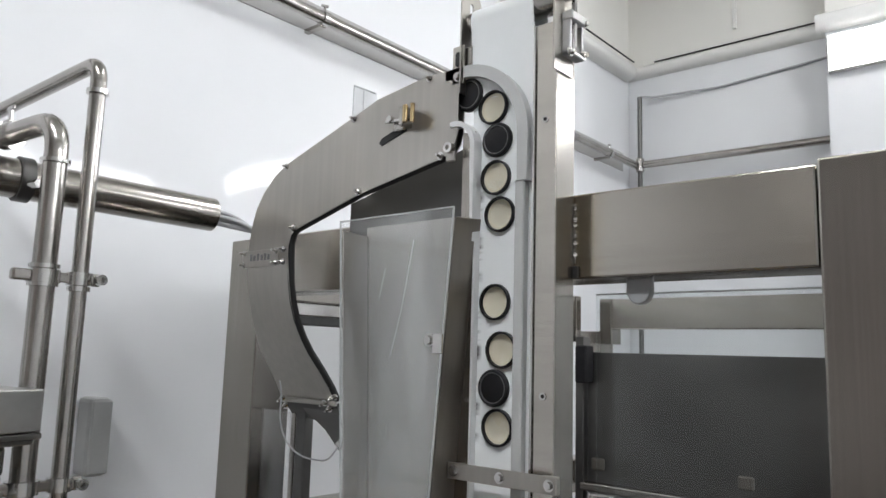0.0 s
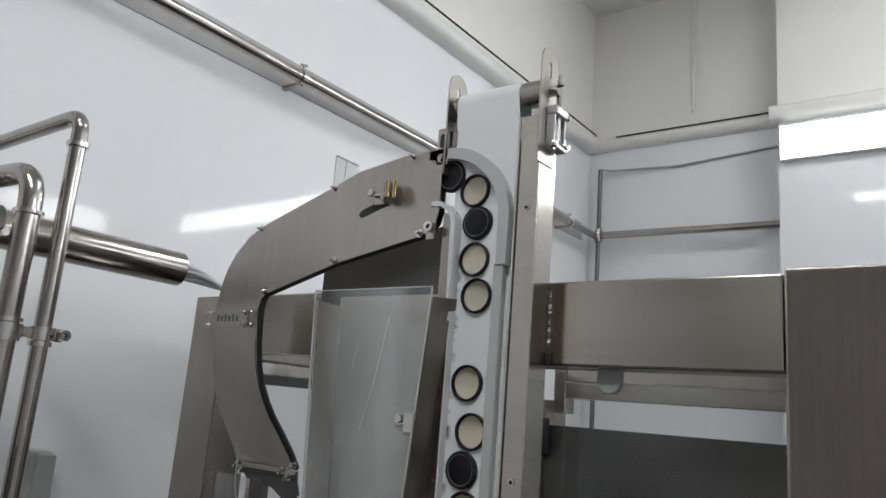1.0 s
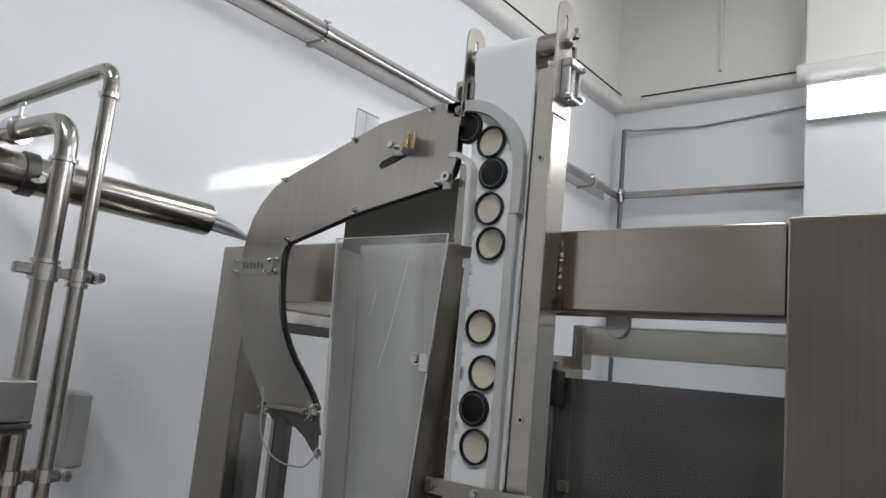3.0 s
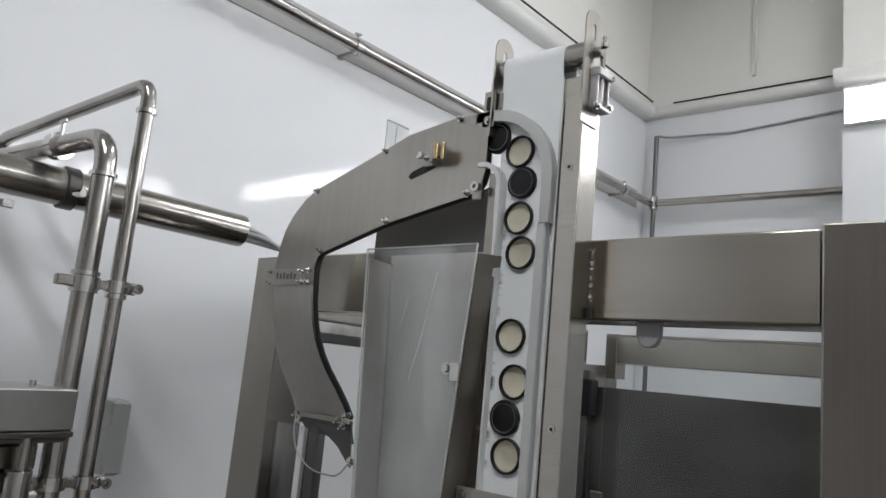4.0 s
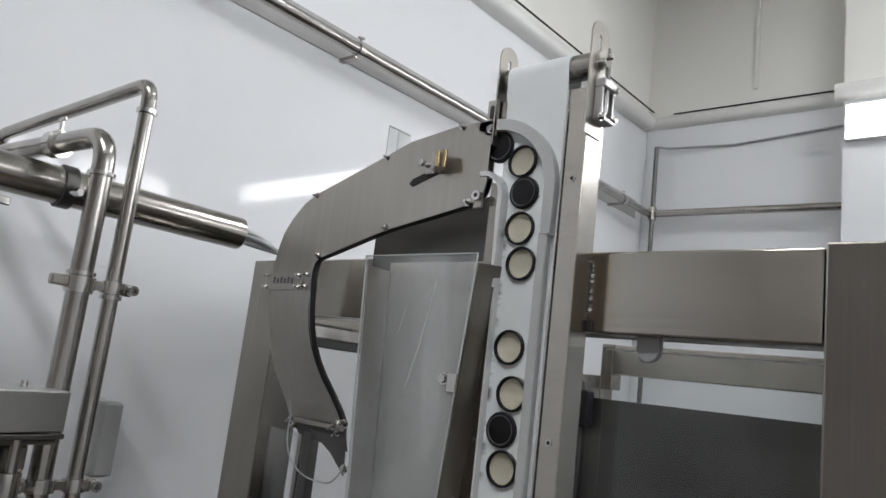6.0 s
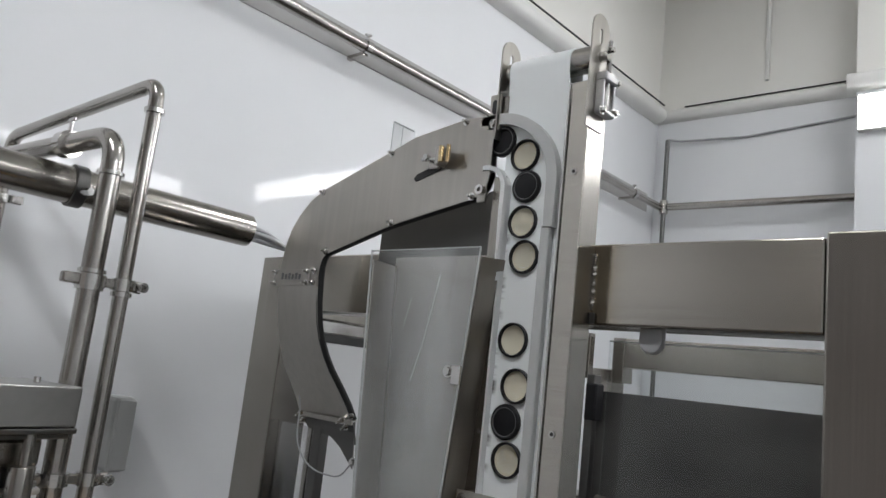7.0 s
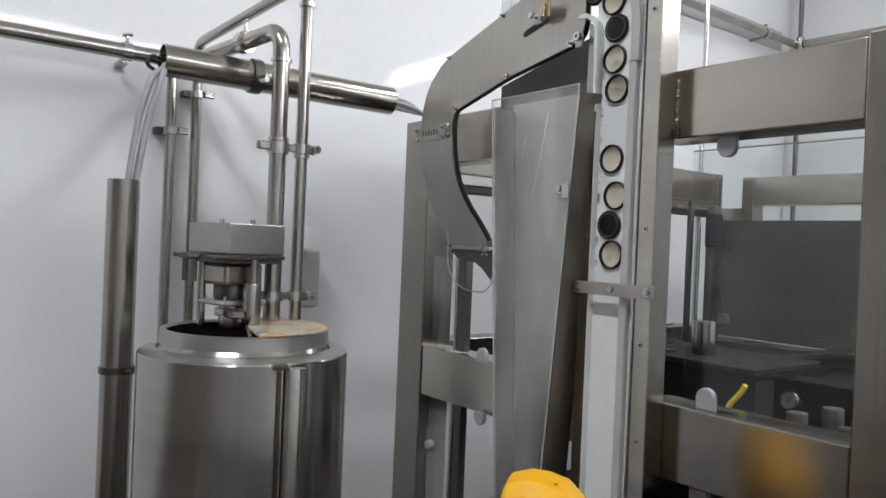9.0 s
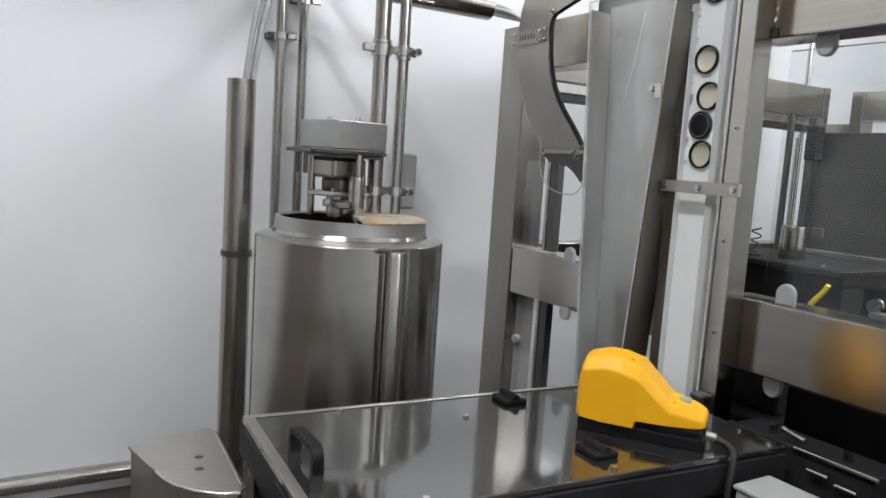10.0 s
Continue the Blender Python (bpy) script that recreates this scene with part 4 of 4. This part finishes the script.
st = part("strap", box((-1.045, 1.284, 1.337), (-0.802, 1.288, 1.372), 0.001), STEEL_PLATE, ev, "cross strap holding the guides")
part("end", box((-0.806, 1.284, 1.337), (-0.770, 1.3005, 1.372), 0.002), STEEL_PLATE, st)
part("stand_off", box((-1.04, 1.288, 1.341), (-1.016, 1.3145, 1.368), 0.001), STEEL_PLATE, st)
for x in (-1.028, -0.905, -0.786):
    screw(ev, (x, 1.284, 1.3545), r=0.008, h=0.008)
part("foot_block", box((-0.850, 1.27, 0.70), (-0.80, 1.314, 0.775), 0.006), STEEL_DARK, ev)

# ---- jar lids on the belt ----
LR = 0.0405


def jar_lid(x, z, tilt, cream):
    """Screw lid lying flat on the belt: liner side or painted side outward."""
    t = thing("jar_lid", (x, 1.3345, z), "black jar lid with its cream liner facing outward" if cream else "black lacquered jar lid with its painted top facing outward", "lid", "jar lids on the belt")
    m = Matrix.Translation((x, 1.3345, z)) @ Matrix.Rotation(radians(90), 4, "X") @ Matrix.Rotation(radians(tilt), 4, "Z")
    if cream:
        sh = lathe([(0, 0), (LR - 0.003, 0), (LR, 0.003), (LR, 0.013), (LR - 0.002, 0.0145), (LR - 0.005, 0.0135), (LR - 0.0055, 0.004), (0, 0.0035)], 36)
        sh.transform(m)
        part("shell", sh, LID_BLACK, t, "", 35)
        ln = lathe([(0, 0.0045), (LR - 0.012, 0.0045), (LR - 0.0095, 0.0062), (LR - 0.0058, 0.0062), (LR - 0.0057, 0.0038)], 36)
        ln.transform(m)
        part("liner", ln, LID_CREAM, t, "cream sealing liner", 35)
    else:
        sh = lathe([(LR - 0.004, 0.0), (LR, 0.001), (LR, 0.0115), (LR - 0.003, 0.0145), (LR - 0.007, 0.0145), (LR - 0.009, 0.0125), (LR - 0.012, 0.0132), (0, 0.0132)], 36)
        sh.transform(m)
        part("shell", sh, LID_BLACK, t, "", 35)
        rg = lathe([(LR - 0.0092, 0.0126), (LR - 0.0080, 0.0150), (LR - 0.0066, 0.0150), (LR - 0.0064, 0.0140)], 36)
        rg.transform(m)
        part("ring", rg, LID_RING, t, "worn grey edge ring", 35)
    return t


for k, (x, z, cream) in enumerate(LIDS):
    jar_lid(x, z, 37 * k, cream)

# ---- lid chute ----
ch = thing("lid_chute", (-1.5, 1.33, 1.45), "matt stainless lid chute that slopes off the elevator and curves down", "chute")
out_edge = [(-1.062, 2.285), (-1.16, 2.287), (-1.335, 2.262), (-1.42, 2.233), (-1.705, 2.140)] + [(-1.757, 2.112), (-1.806, 2.066), (-1.838, 2.02), (-1.855, 1.97), (-1.866, 1.905), (-1.868, 1.868)]
in_edge = [(-1.676, 1.868), (-1.677, 1.90), (-1.668, 1.928), (-1.655, 1.940), (-1.395, 2.014), (-1.115, 2.068), (-1.085, 2.079), (-1.068, 2.100), (-1.060, 2.13)]
part("front_plate", plate(out_edge + in_edge, 1.306, 1.309), STEEL_PLATE, ch)
part("back_plate", plate(out_edge + in_edge, 1.327, 1.330), STEEL_PLATE, ch)
bend = [(1.868, 1.3075, -1.868, -1.676), (1.80, 1.315, -1.870, -1.675), (1.74, 1.328, -1.873, -1.677), (1.69, 1.345, -1.878, -1.676), (1.64, 1.368, -1.884, -1.670), (1.60, 1.390, -1.889, -1.662), (1.55, 1.428, -1.895, -1.654), (1.50, 1.465, -1.900, -1.649), (1.46, 1.487, -1.903, -1.645)]
part("curved_plate", ribbon([(a, y, z) for z, y, a, b in bend], [(b, y, z) for z, y, a, b in bend], -0.003), STEEL_PLATE, ch, "bent lower cover sheet", 30)
part("curved_back", ribbon([(a, y + 0.02, z - 0.004) for z, y, a, b in bend], [(b, y + 0.02, z - 0.004) for z, y, a, b in bend], 0.003), STEEL_PLATE, ch, "", 30)
# dark gap filler along the inner edge
edge_line = [(x, 1.318, z + 0.004) for x, z in in_edge[::-1][2:]] + [(b - 0.003, y + 0.010, z) for z, y, a, b in bend[1:]]
part("edge_seal", sweep(edge_line, 0.0105, 8), RUBBER, ch, "black rubber edge strip", 60)
np_ = part("name_plate", box((-1.885, 1.300, 1.843), (-1.712, 1.3055, 1.893), 0.001), STEEL_PLATE, ch, "riveted joint plate")
for k in range(6):
    part("mark", box((-1.845 + 0.017 * k, 1.2985, 1.862), (-1.836 + 0.017 * k, 1.2998, 1.882 - 0.004 * (k % 2))), LID_RING, np_)
for x, z in ((-1.877, 1.886), (-1.877, 1.851), (-1.722, 1.886), (-1.722, 1.852), (-1.69, 1.888), (-1.69, 1.852)):
    screw(ch, (x, 1.300, z), r=0.006, h=0.006, stud=0.012)
for x, z in ((-1.155, 2.280), (-1.422, 2.226), (-1.705, 2.134), (-1.655, 1.948), (-1.392, 2.021), (-1.112, 2.075)):
    screw(ch, (x, 1.306, z), r=0.007, h=0.007, stud=0.010)
# slot and adjusting latch on the plate
slot = [(-1.322, 2.140), (-1.312, 2.152), (-1.235, 2.176), (-1.225, 2.172), (-1.225, 2.158), (-1.312, 2.132)]
part("slot", plate(slot, 1.3035, 1.3056), RUBBER, ch)
la = part("latch", box((-1.262, 1.292, 2.158), (-1.225, 1.3055, 2.190), 0.003), STEEL_PIPE, ch, "adjusting latch with a brass-coloured knob")
part("spindle", rod((-1.28, 1.285, 2.185), (-1.19, 1.285, 2.178), 0.005, 10), STEEL_SHINY, la)
part("jaw", box((-1.222, 1.268, 2.160), (-1.206, 1.3055, 2.212), 0.003), STEEL_PIPE, la)
part("knob", rod((-1.198, 1.268, 2.166), (-1.198, 1.268, 2.208), 0.007, 14), BRASS, la, "", 40)
part("knob", rod((-1.178, 1.272, 2.164), (-1.178, 1.272, 2.210), 0.006, 14), BRASS, la, "", 40)
part("nut", rod((-1.262, 1.275, 2.188), (-1.262, 1.290, 2.188), 0.009, 6), STEEL_SHINY, la)
part("bracket", box((-1.088, 1.296, 2.055), (-1.062, 1.3055, 2.10), 0.002), STEEL_PLATE, ch)
part("nut", ring((-1.072, 1.282, 2.085), (-1.072, 1.297, 2.085), 0.013, 0.006, 10), STEEL_SHINY, ch)
tabp = part("window", plate([(-1.437, 2.228), (-1.345, 2.258), (-1.350, 2.283), (-1.437, 2.325)], 1.311, 1.315), PLEXI, ch, "small clear acrylic window")
tabp.visible_shadow = False
for a, b in (((-1.437, 2.228), (-1.437, 2.325)), ((-1.437, 2.325), (-1.350, 2.283)), ((-1.397, 2.243), (-1.397, 2.304))):
    part("edge", rod((a[0], 1.313, a[1]), (b[0], 1.313, b[1]), 0.0022, 6), PLEXI_EDGE, tabp)
# lower end: dark wedge, wing screws and hose
part("wedge", plate([(-1.845, 1.447), (-1.645, 1.452), (-1.632, 1.315), (-1.70, 1.372)], 1.500, 1.504), STEEL_DARK, ch, "dark triangular guide sheet")
part("throat", ribbon([(-1.895, 1.492, 1.452), (-1.87, 1.515, 1.405)], [(-1.640, 1.492, 1.452), (-1.640, 1.515, 1.385)], 0.003), STEEL_DARK, ch, "dark folded end of the chute")
part("end_strip", box((-1.905, 1.482, 1.443), (-1.640, 1.490, 1.458), 0.002), STEEL_PLATE, ch)
for x, z in ((-1.885, 1.452), (-1.868, 1.432), (-1.685, 1.452), (-1.662, 1.436), (-1.645, 1.470)):
    screw(ch, (x, 1.482, z), (0.2, -1, -0.3), r=0.007, h=0.012, stud=0.014, name="wing_screw")
screw(ch, (-1.632, 1.500, 1.335), r=0.009, h=0.01)
hz = thing("air_hose", (-1.8, 1.47, 1.4), "thin clear air hose looping under the chute", "hose")
part("tube", sweep(bent([(-1.91, 1.46, 1.56), (-1.865, 1.46, 1.49), (-1.86, 1.455, 1.36), (-1.77, 1.455, 1.29), (-1.66, 1.48, 1.285), (-1.635, 1.497, 1.33)], 0.06), 0.0025, 8), GREY_LUG, hz)

# ---- reject chute with acrylic front ----
rj = thing("reject_chute", (-1.2, 1.28, FLOOR), "tapering sheet steel reject chute with a scuffed clear front", "chute")
ZT, ZL = 1.925, 0.45
XTL, XTR, XBL, XBR = -1.372, -1.003, -1.270, -1.118
KTL, KBL = -1.392, -1.308


def at_z(z, top, bot):
    return bot + (top - bot) * (z - ZL) / (ZT - ZL)


part("back_sheet", plate([(KTL, 1.93), (-1.02, 1.93), (at_z(ZL, XTR, XBR), ZL), (KBL, ZL)], 1.342, 1.345), STEEL_PLATE, rj)
# dark steel here carries the shade the chute throws on this sheet
part("upper_sheet", plate([(-1.545, 2.025), (-1.056, 2.14), (-1.056, 1.80), (-1.545, 1.80)], 1.420, 1.423), STEEL_DARK, rj, "sheet behind the chute, darkened for the chute's shade")
part("top_shelf", box((KTL, 1.3455, 1.924), (-1.06, 1.4195, 1.927)), STEEL_PLATE, rj)
part("side_sheet", ribbon([(XTL, 1.238, ZT - 0.02), (XBL, 1.238, ZL)], [(KTL, 1.3415, ZT - 0.02), (KBL, 1.3415, ZL)], 0.003), STEEL_PLATE, rj)
# right side darker than the left: its dark reflection is put into the colour
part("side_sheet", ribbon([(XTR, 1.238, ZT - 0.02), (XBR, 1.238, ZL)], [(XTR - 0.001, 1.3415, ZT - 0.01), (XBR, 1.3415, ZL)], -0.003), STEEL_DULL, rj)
# bright strip laid along the bend to draw its highlight
part("fold_glint", ribbon([(KTL + 0.003, 1.3395, ZT - 0.02), (KBL + 0.003, 1.3395, ZL)], [(KTL + 0.011, 1.3395, ZT - 0.02), (KBL + 0.011, 1.3395, ZL)], -0.002), STEEL_SHINY, rj)
fs = part("front_pane", plate([(XTL, ZT), (XTR, ZT), (XBR, ZL), (XBL, ZL)], 1.228, 1.233), PLEXI, rj, "scuffed clear acrylic front")
fs.visible_shadow = False
part("pane_edge", ribbon([(XTL - 0.001, 1.228, ZT), (XBL - 0.001, 1.228, ZL)], [(XTL - 0.001, 1.233, ZT), (XBL - 0.001, 1.233, ZL)], 0.002), PLEXI_EDGE, rj)
part("pane_edge", box((XTL, 1.228, ZT + 0.0005), (XTR, 1.233, ZT + 0.003)), PLEXI_EDGE, rj)
part("pane_edge", ribbon([(XTR + 0.001, 1.228, ZT), (XBR + 0.001, 1.228, ZL)], [(XTR + 0.001, 1.233, ZT), (XBR + 0.001, 1.233, ZL)], -0.002), PLEXI_EDGE, rj)
# thin grey slivers that paint bright reflected streaks on the pane
for x0, z0, x1, z1, w in ((-1.118, 1.86, -1.150, 1.70, 0.0022), (-1.150, 1.70, -1.178, 1.60, 0.0016), (-1.205, 1.80, -1.222, 1.73, 0.0015)):
    part("reflection_streak", ribbon([(x0, 1.2272, z0), (x1, 1.2272, z1)], [(x0 + w, 1.2272, z0), (x1 + w, 1.2272, z1)], -0.0004), GUIDE_GREY, fs, "pale sliver painted where the acrylic reflects")
tabr = part("hinge_tab", box((-1.046, 1.221, 1.605), (-1.020, 1.2275, 1.648), 0.001), STEEL_SHINY, rj)
screw(rj, (-1.060, 1.2275, 1.634), r=0.010, h=0.009)

# ---- guard door between post and chute ----
gd = thing("guard_door", (-1.93, 1.52, 0.5), "clear acrylic guard door with a bright metal edge", "guard")
for z0, z1 in ((1.042, 1.41), (0.2, 0.835)):
    p = part("pane", box((-2.02, 1.515, z0), (-1.845, 1.520, z1)), PLEXI, gd)
    p.visible_shadow = False
    part("edge_bar", box((-1.868, 1.505, z0), (-1.850, 1.5145, z1), 0.002), STEEL_PIPE, gd)
    part("stile", box((-1.843, 1.505, z0), (-1.80, 1.54, z1 + 0.02), 0.003), STEEL_DARK, gd)
    if z0 < 1.0:
        part("latch", rod((-1.99, 1.49, (z0 + z1) / 2 + 0.12), (-1.99, 1.514, (z0 + z1) / 2 + 0.12), 0.018, 16, bevel=0.003), GREY_LUG, gd, "", 40)
part("clip", plate([*arc(-1.625, 1.06, 0.027, 0, 180, 10), (-1.652, 1.03), (-1.598, 1.03)], 1.445, 1.46, 0.003), GREY_LUG, gd, "rounded grey clip", 40)
part("clip", plate([*arc(-1.625, 0.83, 0.027, 180, 360, 10), (-1.598, 0.85), (-1.652, 0.85)], 1.445, 1.46, 0.003), GREY_LUG, gd, "rounded grey clip", 40)

# ---- covered table in the foreground ----
CZ = 0.86
tbl = thing("covered_table", (-0.808, 0.637, FLOOR), "low machine table under a dark glossy acrylic cover", "table")
TS, TZ = 1.207, -0.286
CM = Matrix.Translation((-0.808, 0.637, TZ)) @ Matrix.Rotation(radians(-4), 4, "Z") @ Matrix.Diagonal((TS, TS, TS, 1))
HX0, HX1, HY0, HY1 = -0.235, 0.225, -0.49, 0.49
def tpart(name, bm, mat, label="", parent=tbl, smooth=None):
    bm.transform(CM)
    return part(name, bm, mat, parent, label, smooth)


tpart("cover", box((HX0, HY0, CZ - 0.012), (HX1, HY1, CZ), 0.002, 2), COVER_DARK, "dark glossy acrylic cover")
tpart("rim", box((HX0 - 0.004, HY0 - 0.004, CZ - 0.075), (HX1 + 0.004, HY1 + 0.004, CZ - 0.014), 0.003), MACHINE_DARK)
# faces the tank out of view, added to brighten what the tank reflects
tpart("side_panel", box((HX0 - 0.011, HY0 + 0.03, (FLOOR - TZ) / TS), (HX0 - 0.005, HY1, CZ - 0.016), 0.002), STEEL_PLATE, "brushed steel side sheet")
tpart("edge_strip", box((HX0, HY0, CZ + 0.0005), (HX0 + 0.012, HY1, CZ + 0.003), 0.001), STEEL_PLATE)
tpart("edge_strip", box((HX0 + 0.013, HY0, CZ + 0.0005), (HX1, HY0 + 0.020, CZ + 0.003), 0.001), STEEL_PLATE)
tpart("cabinet", box((HX0 + 0.02, HY0 + 0.02, (FLOOR - TZ) / TS), (HX1 - 0.02, HY1 - 0.02, CZ - 0.077), 0.004), MACHINE_DARK)
for x, y in ((-0.11, -0.06), (0.205, 0.07), (0.205, 0.465), (0.13, 0.465), (0.205, -0.3), (-0.21, 0.47), (-0.21, -0.30)):
    tpart("screw", rod((x, y, CZ), (x, y, CZ + 0.005), 0.006, 12), STEEL_SHINY)


def pull(x0, y0, x1, y1):
    t = thing("pull_handle", CM @ Vector((x0, y0, CZ)), "black plastic pull handle bolted to the cover", "handle")
    a, b = Vector((x0, y0, 0)), Vector((x1, y1, 0))
    h = 0.036
    pts = [a + Vector((0, 0, CZ)), a + Vector((0, 0, CZ + h)), b + Vector((0, 0, CZ + h)), b + Vector((0, 0, CZ))]
    line = bent(pts, 0.012, 4)
    d = (b - a).normalized()
    side = Vector((-d.y, d.x, 0)) * 0.010
    bm = ribbon([p - side for p in line], [p + side for p in line], 0.011)
    tpart("grip", bm, BLACK_PLASTIC, "", t, 40)


pull(-0.042, -0.438, 0.058, -0.432)


def foot_pad(x, y):
    t = thing("hinge_block", CM @ Vector((x, y, CZ)), "small black plastic block on the cover", "hinge")
    tpart("base", box((x - 0.032, y - 0.028, CZ), (x + 0.032, y + 0.028, CZ + 0.012), 0.004, 2), BLACK_PLASTIC, "", t)
    tpart("knuckle", rod((x - 0.03, y, CZ + 0.013), (x + 0.03, y, CZ + 0.013), 0.009, 14), BLACK_PLASTIC, "", t, 40)


foot_pad(-0.175, 0.085)
foot_pad(0.135, 0.085)

# foot switch with yellow hood
fsw = thing("foot_switch", (-0.695, 0.932, 0.752), "yellow hooded foot switch on a black base lying on the cover", "foot switch")
TABLE_TOP = CZ * TS + TZ
FM = Matrix.Translation((-0.705, 0.930, TABLE_TOP)) @ Matrix.Rotation(radians(FOOT_TURN), 4, "Z") @ Matrix.Diagonal((FOOT_SIZE, FOOT_SIZE, FOOT_SIZE, 1))


def hood():
    """Hood lofted from cross-sections along its length."""
    bm = bmesh.new()
    secs = [(-0.160, 0.064, 0.040, 0.165), (-0.148, 0.076, 0.034, 0.194), (-0.10, 0.082, 0.032, 0.208), (-0.055, 0.082, 0.031, 0.206), (-0.008, 0.080, 0.030, 0.194), (-0.004, 0.079, 0.050, 0.192), (0.076, 0.073, 0.050, 0.114), (0.135, 0.064, 0.052, 0.098), (0.158, 0.053, 0.054, 0.089), (0.165, 0.044, 0.056, 0.080)]
    rows = []
    for x, w, z0, z1 in secs:
        c = min(0.035, (z1 - z0) * 0.45)
        rows.append([bm.verts.new(p) for p in ((x, -w, z0), (x, -w, z1 - c), (x, -w + c * 0.75, z1 - 0.004), (x, -w * 0.3, z1), (x, w * 0.3, z1), (x, w - c * 0.75, z1 - 0.004), (x, w, z1 - c), (x, w, z0))])
    for a, b in zip(rows, rows[1:]):
        for k in range(7):
            bm.faces.new((a[k], a[k + 1], b[k + 1], b[k]))
        bm.faces.new((a[7], a[0], b[0], b[7]))
    bm.faces.new(rows[0][::-1])
    bm.faces.new(rows[-1])
    bmesh.ops.bevel(bm, geom=list(bm.edges), offset=0.003, segments=1, affect="EDGES")
    return bm


def fpart(name, bm, mat, label="", parent=fsw, smooth=None):
    bm.transform(FM)
    return part(name, bm, mat, parent, label, smooth)


hd = fpart("hood", hood(), YELLOW, "bright yellow plastic hood", fsw, 11)
fpart("base", box((-0.155, -0.07, 0.0), (0.165, 0.07, 0.032), 0.006, 2), BLACK_PLASTIC, "black base")
fpart("front_body", box((0.0, -0.066, 0.03), (0.155, 0.066, 0.052), 0.006, 2), BLACK_PLASTIC)
fpart("label", box((0.092, -0.014, 0.096), (0.122, 0.020, 0.1095)), GREY_BOX, "small grey label", hd)
for x, y, z in ((-0.03, -0.035, 0.199), (0.085, -0.045, 0.108)):
    fpart("rivet", rod((x, y, z - 0.01), (x, y, z + 0.004), 0.005, 10), YELLOW, "", hd)
fpart("gland", rod((0.165, 0, 0.025), (0.19, 0, 0.022), 0.011, 12), ALU, "cable gland", fsw, 40)
e0 = FM @ Vector((0.19, 0, 0.021))
g1 = FM @ Vector((0.22, -0.01, 0.012))
solo("switch_cable", sweep(bent([e0, g1, (-0.500, g1.y - 0.02, TABLE_TOP + 0.009), (-0.484, g1.y - 0.05, TABLE_TOP - 0.08), (-0.47, g1.y - 0.08, 0.25)], 0.03), 0.0075, 8), RUBBER, "black cable from the foot switch over the cover's edge", "cable", smooth=60)
tbx = thing("terminal_box", (-0.40, 1.06, FLOOR), "pale grey terminal box on a slim post below the cover", "box")
part("body", box((-0.47, 1.0, 0.58), (-0.33, 1.12, 0.69), 0.006, 2), GREY_BOX, tbx)
part("cover", box((-0.475, 0.995, 0.691), (-0.325, 1.125, 0.702), 0.004, 2), GREY_BOX, tbx)
part("post", box((-0.42, 1.04, FLOOR), (-0.39, 1.07, 0.579), 0.003), STEEL_DARK, tbx)

# steel bin with a rounded front beside the table
bn = thing("steel_bin", (-1.23, -0.03, FLOOR), "sheet steel bin with a curved front and dented lid", "bin")
BIN_TOP = 0.619
front = [(-1.024, 0.035), (-1.035, -0.006), (-1.07, -0.054), (-1.114, -0.085), (-1.163, -0.103), (-1.21, -0.112)]
prof = [(-1.381, -0.150), (-1.442, 0.057), (-1.403, 0.075), (-1.044, 0.052)] + front + [(-1.235, -0.122)]


def upright(outline, z0, z1):
    bm = plate(outline, z0, z1)
    bm.transform(Matrix(((1, 0, 0, 0), (0, 0, 1, 0), (0, 1, 0, 0), (0, 0, 0, 1))))
    return bm


part("top", upright(prof, BIN_TOP - 0.006, BIN_TOP), STEEL_PLATE, bn, "dull lid with two dents")
prof2 = [(-1.229 + (a + 1.229) * 0.95, -0.03 + (b + 0.03) * 0.95) for a, b in prof]
part("body", upright(prof2, FLOOR + 0.005, BIN_TOP - 0.0065), STEEL_PLATE, bn)
part("lip", sweep([(a, b, BIN_TOP - 0.003) for a, b in front], 0.005, 8), STEEL_SHINY, bn, "bright rolled edge", 60)
part("seam", sweep([(-1.403, 0.070, BIN_TOP + 0.001), (-1.05, 0.046, BIN_TOP + 0.001)], 0.004, 6), STEEL_PIPE, bn, "", 60)
for a, b in ((-1.25, -0.005), (-1.18, -0.02)):
    rv = lathe([(0, BIN_TOP + 0.0025), (0.006, BIN_TOP + 0.002), (0.011, BIN_TOP + 0.0002)], 14)
    rv.transform(Matrix.Translation((a, b, 0)))
    part("rivet", rv, STEEL_DARK, bn, "dark worn rivet")
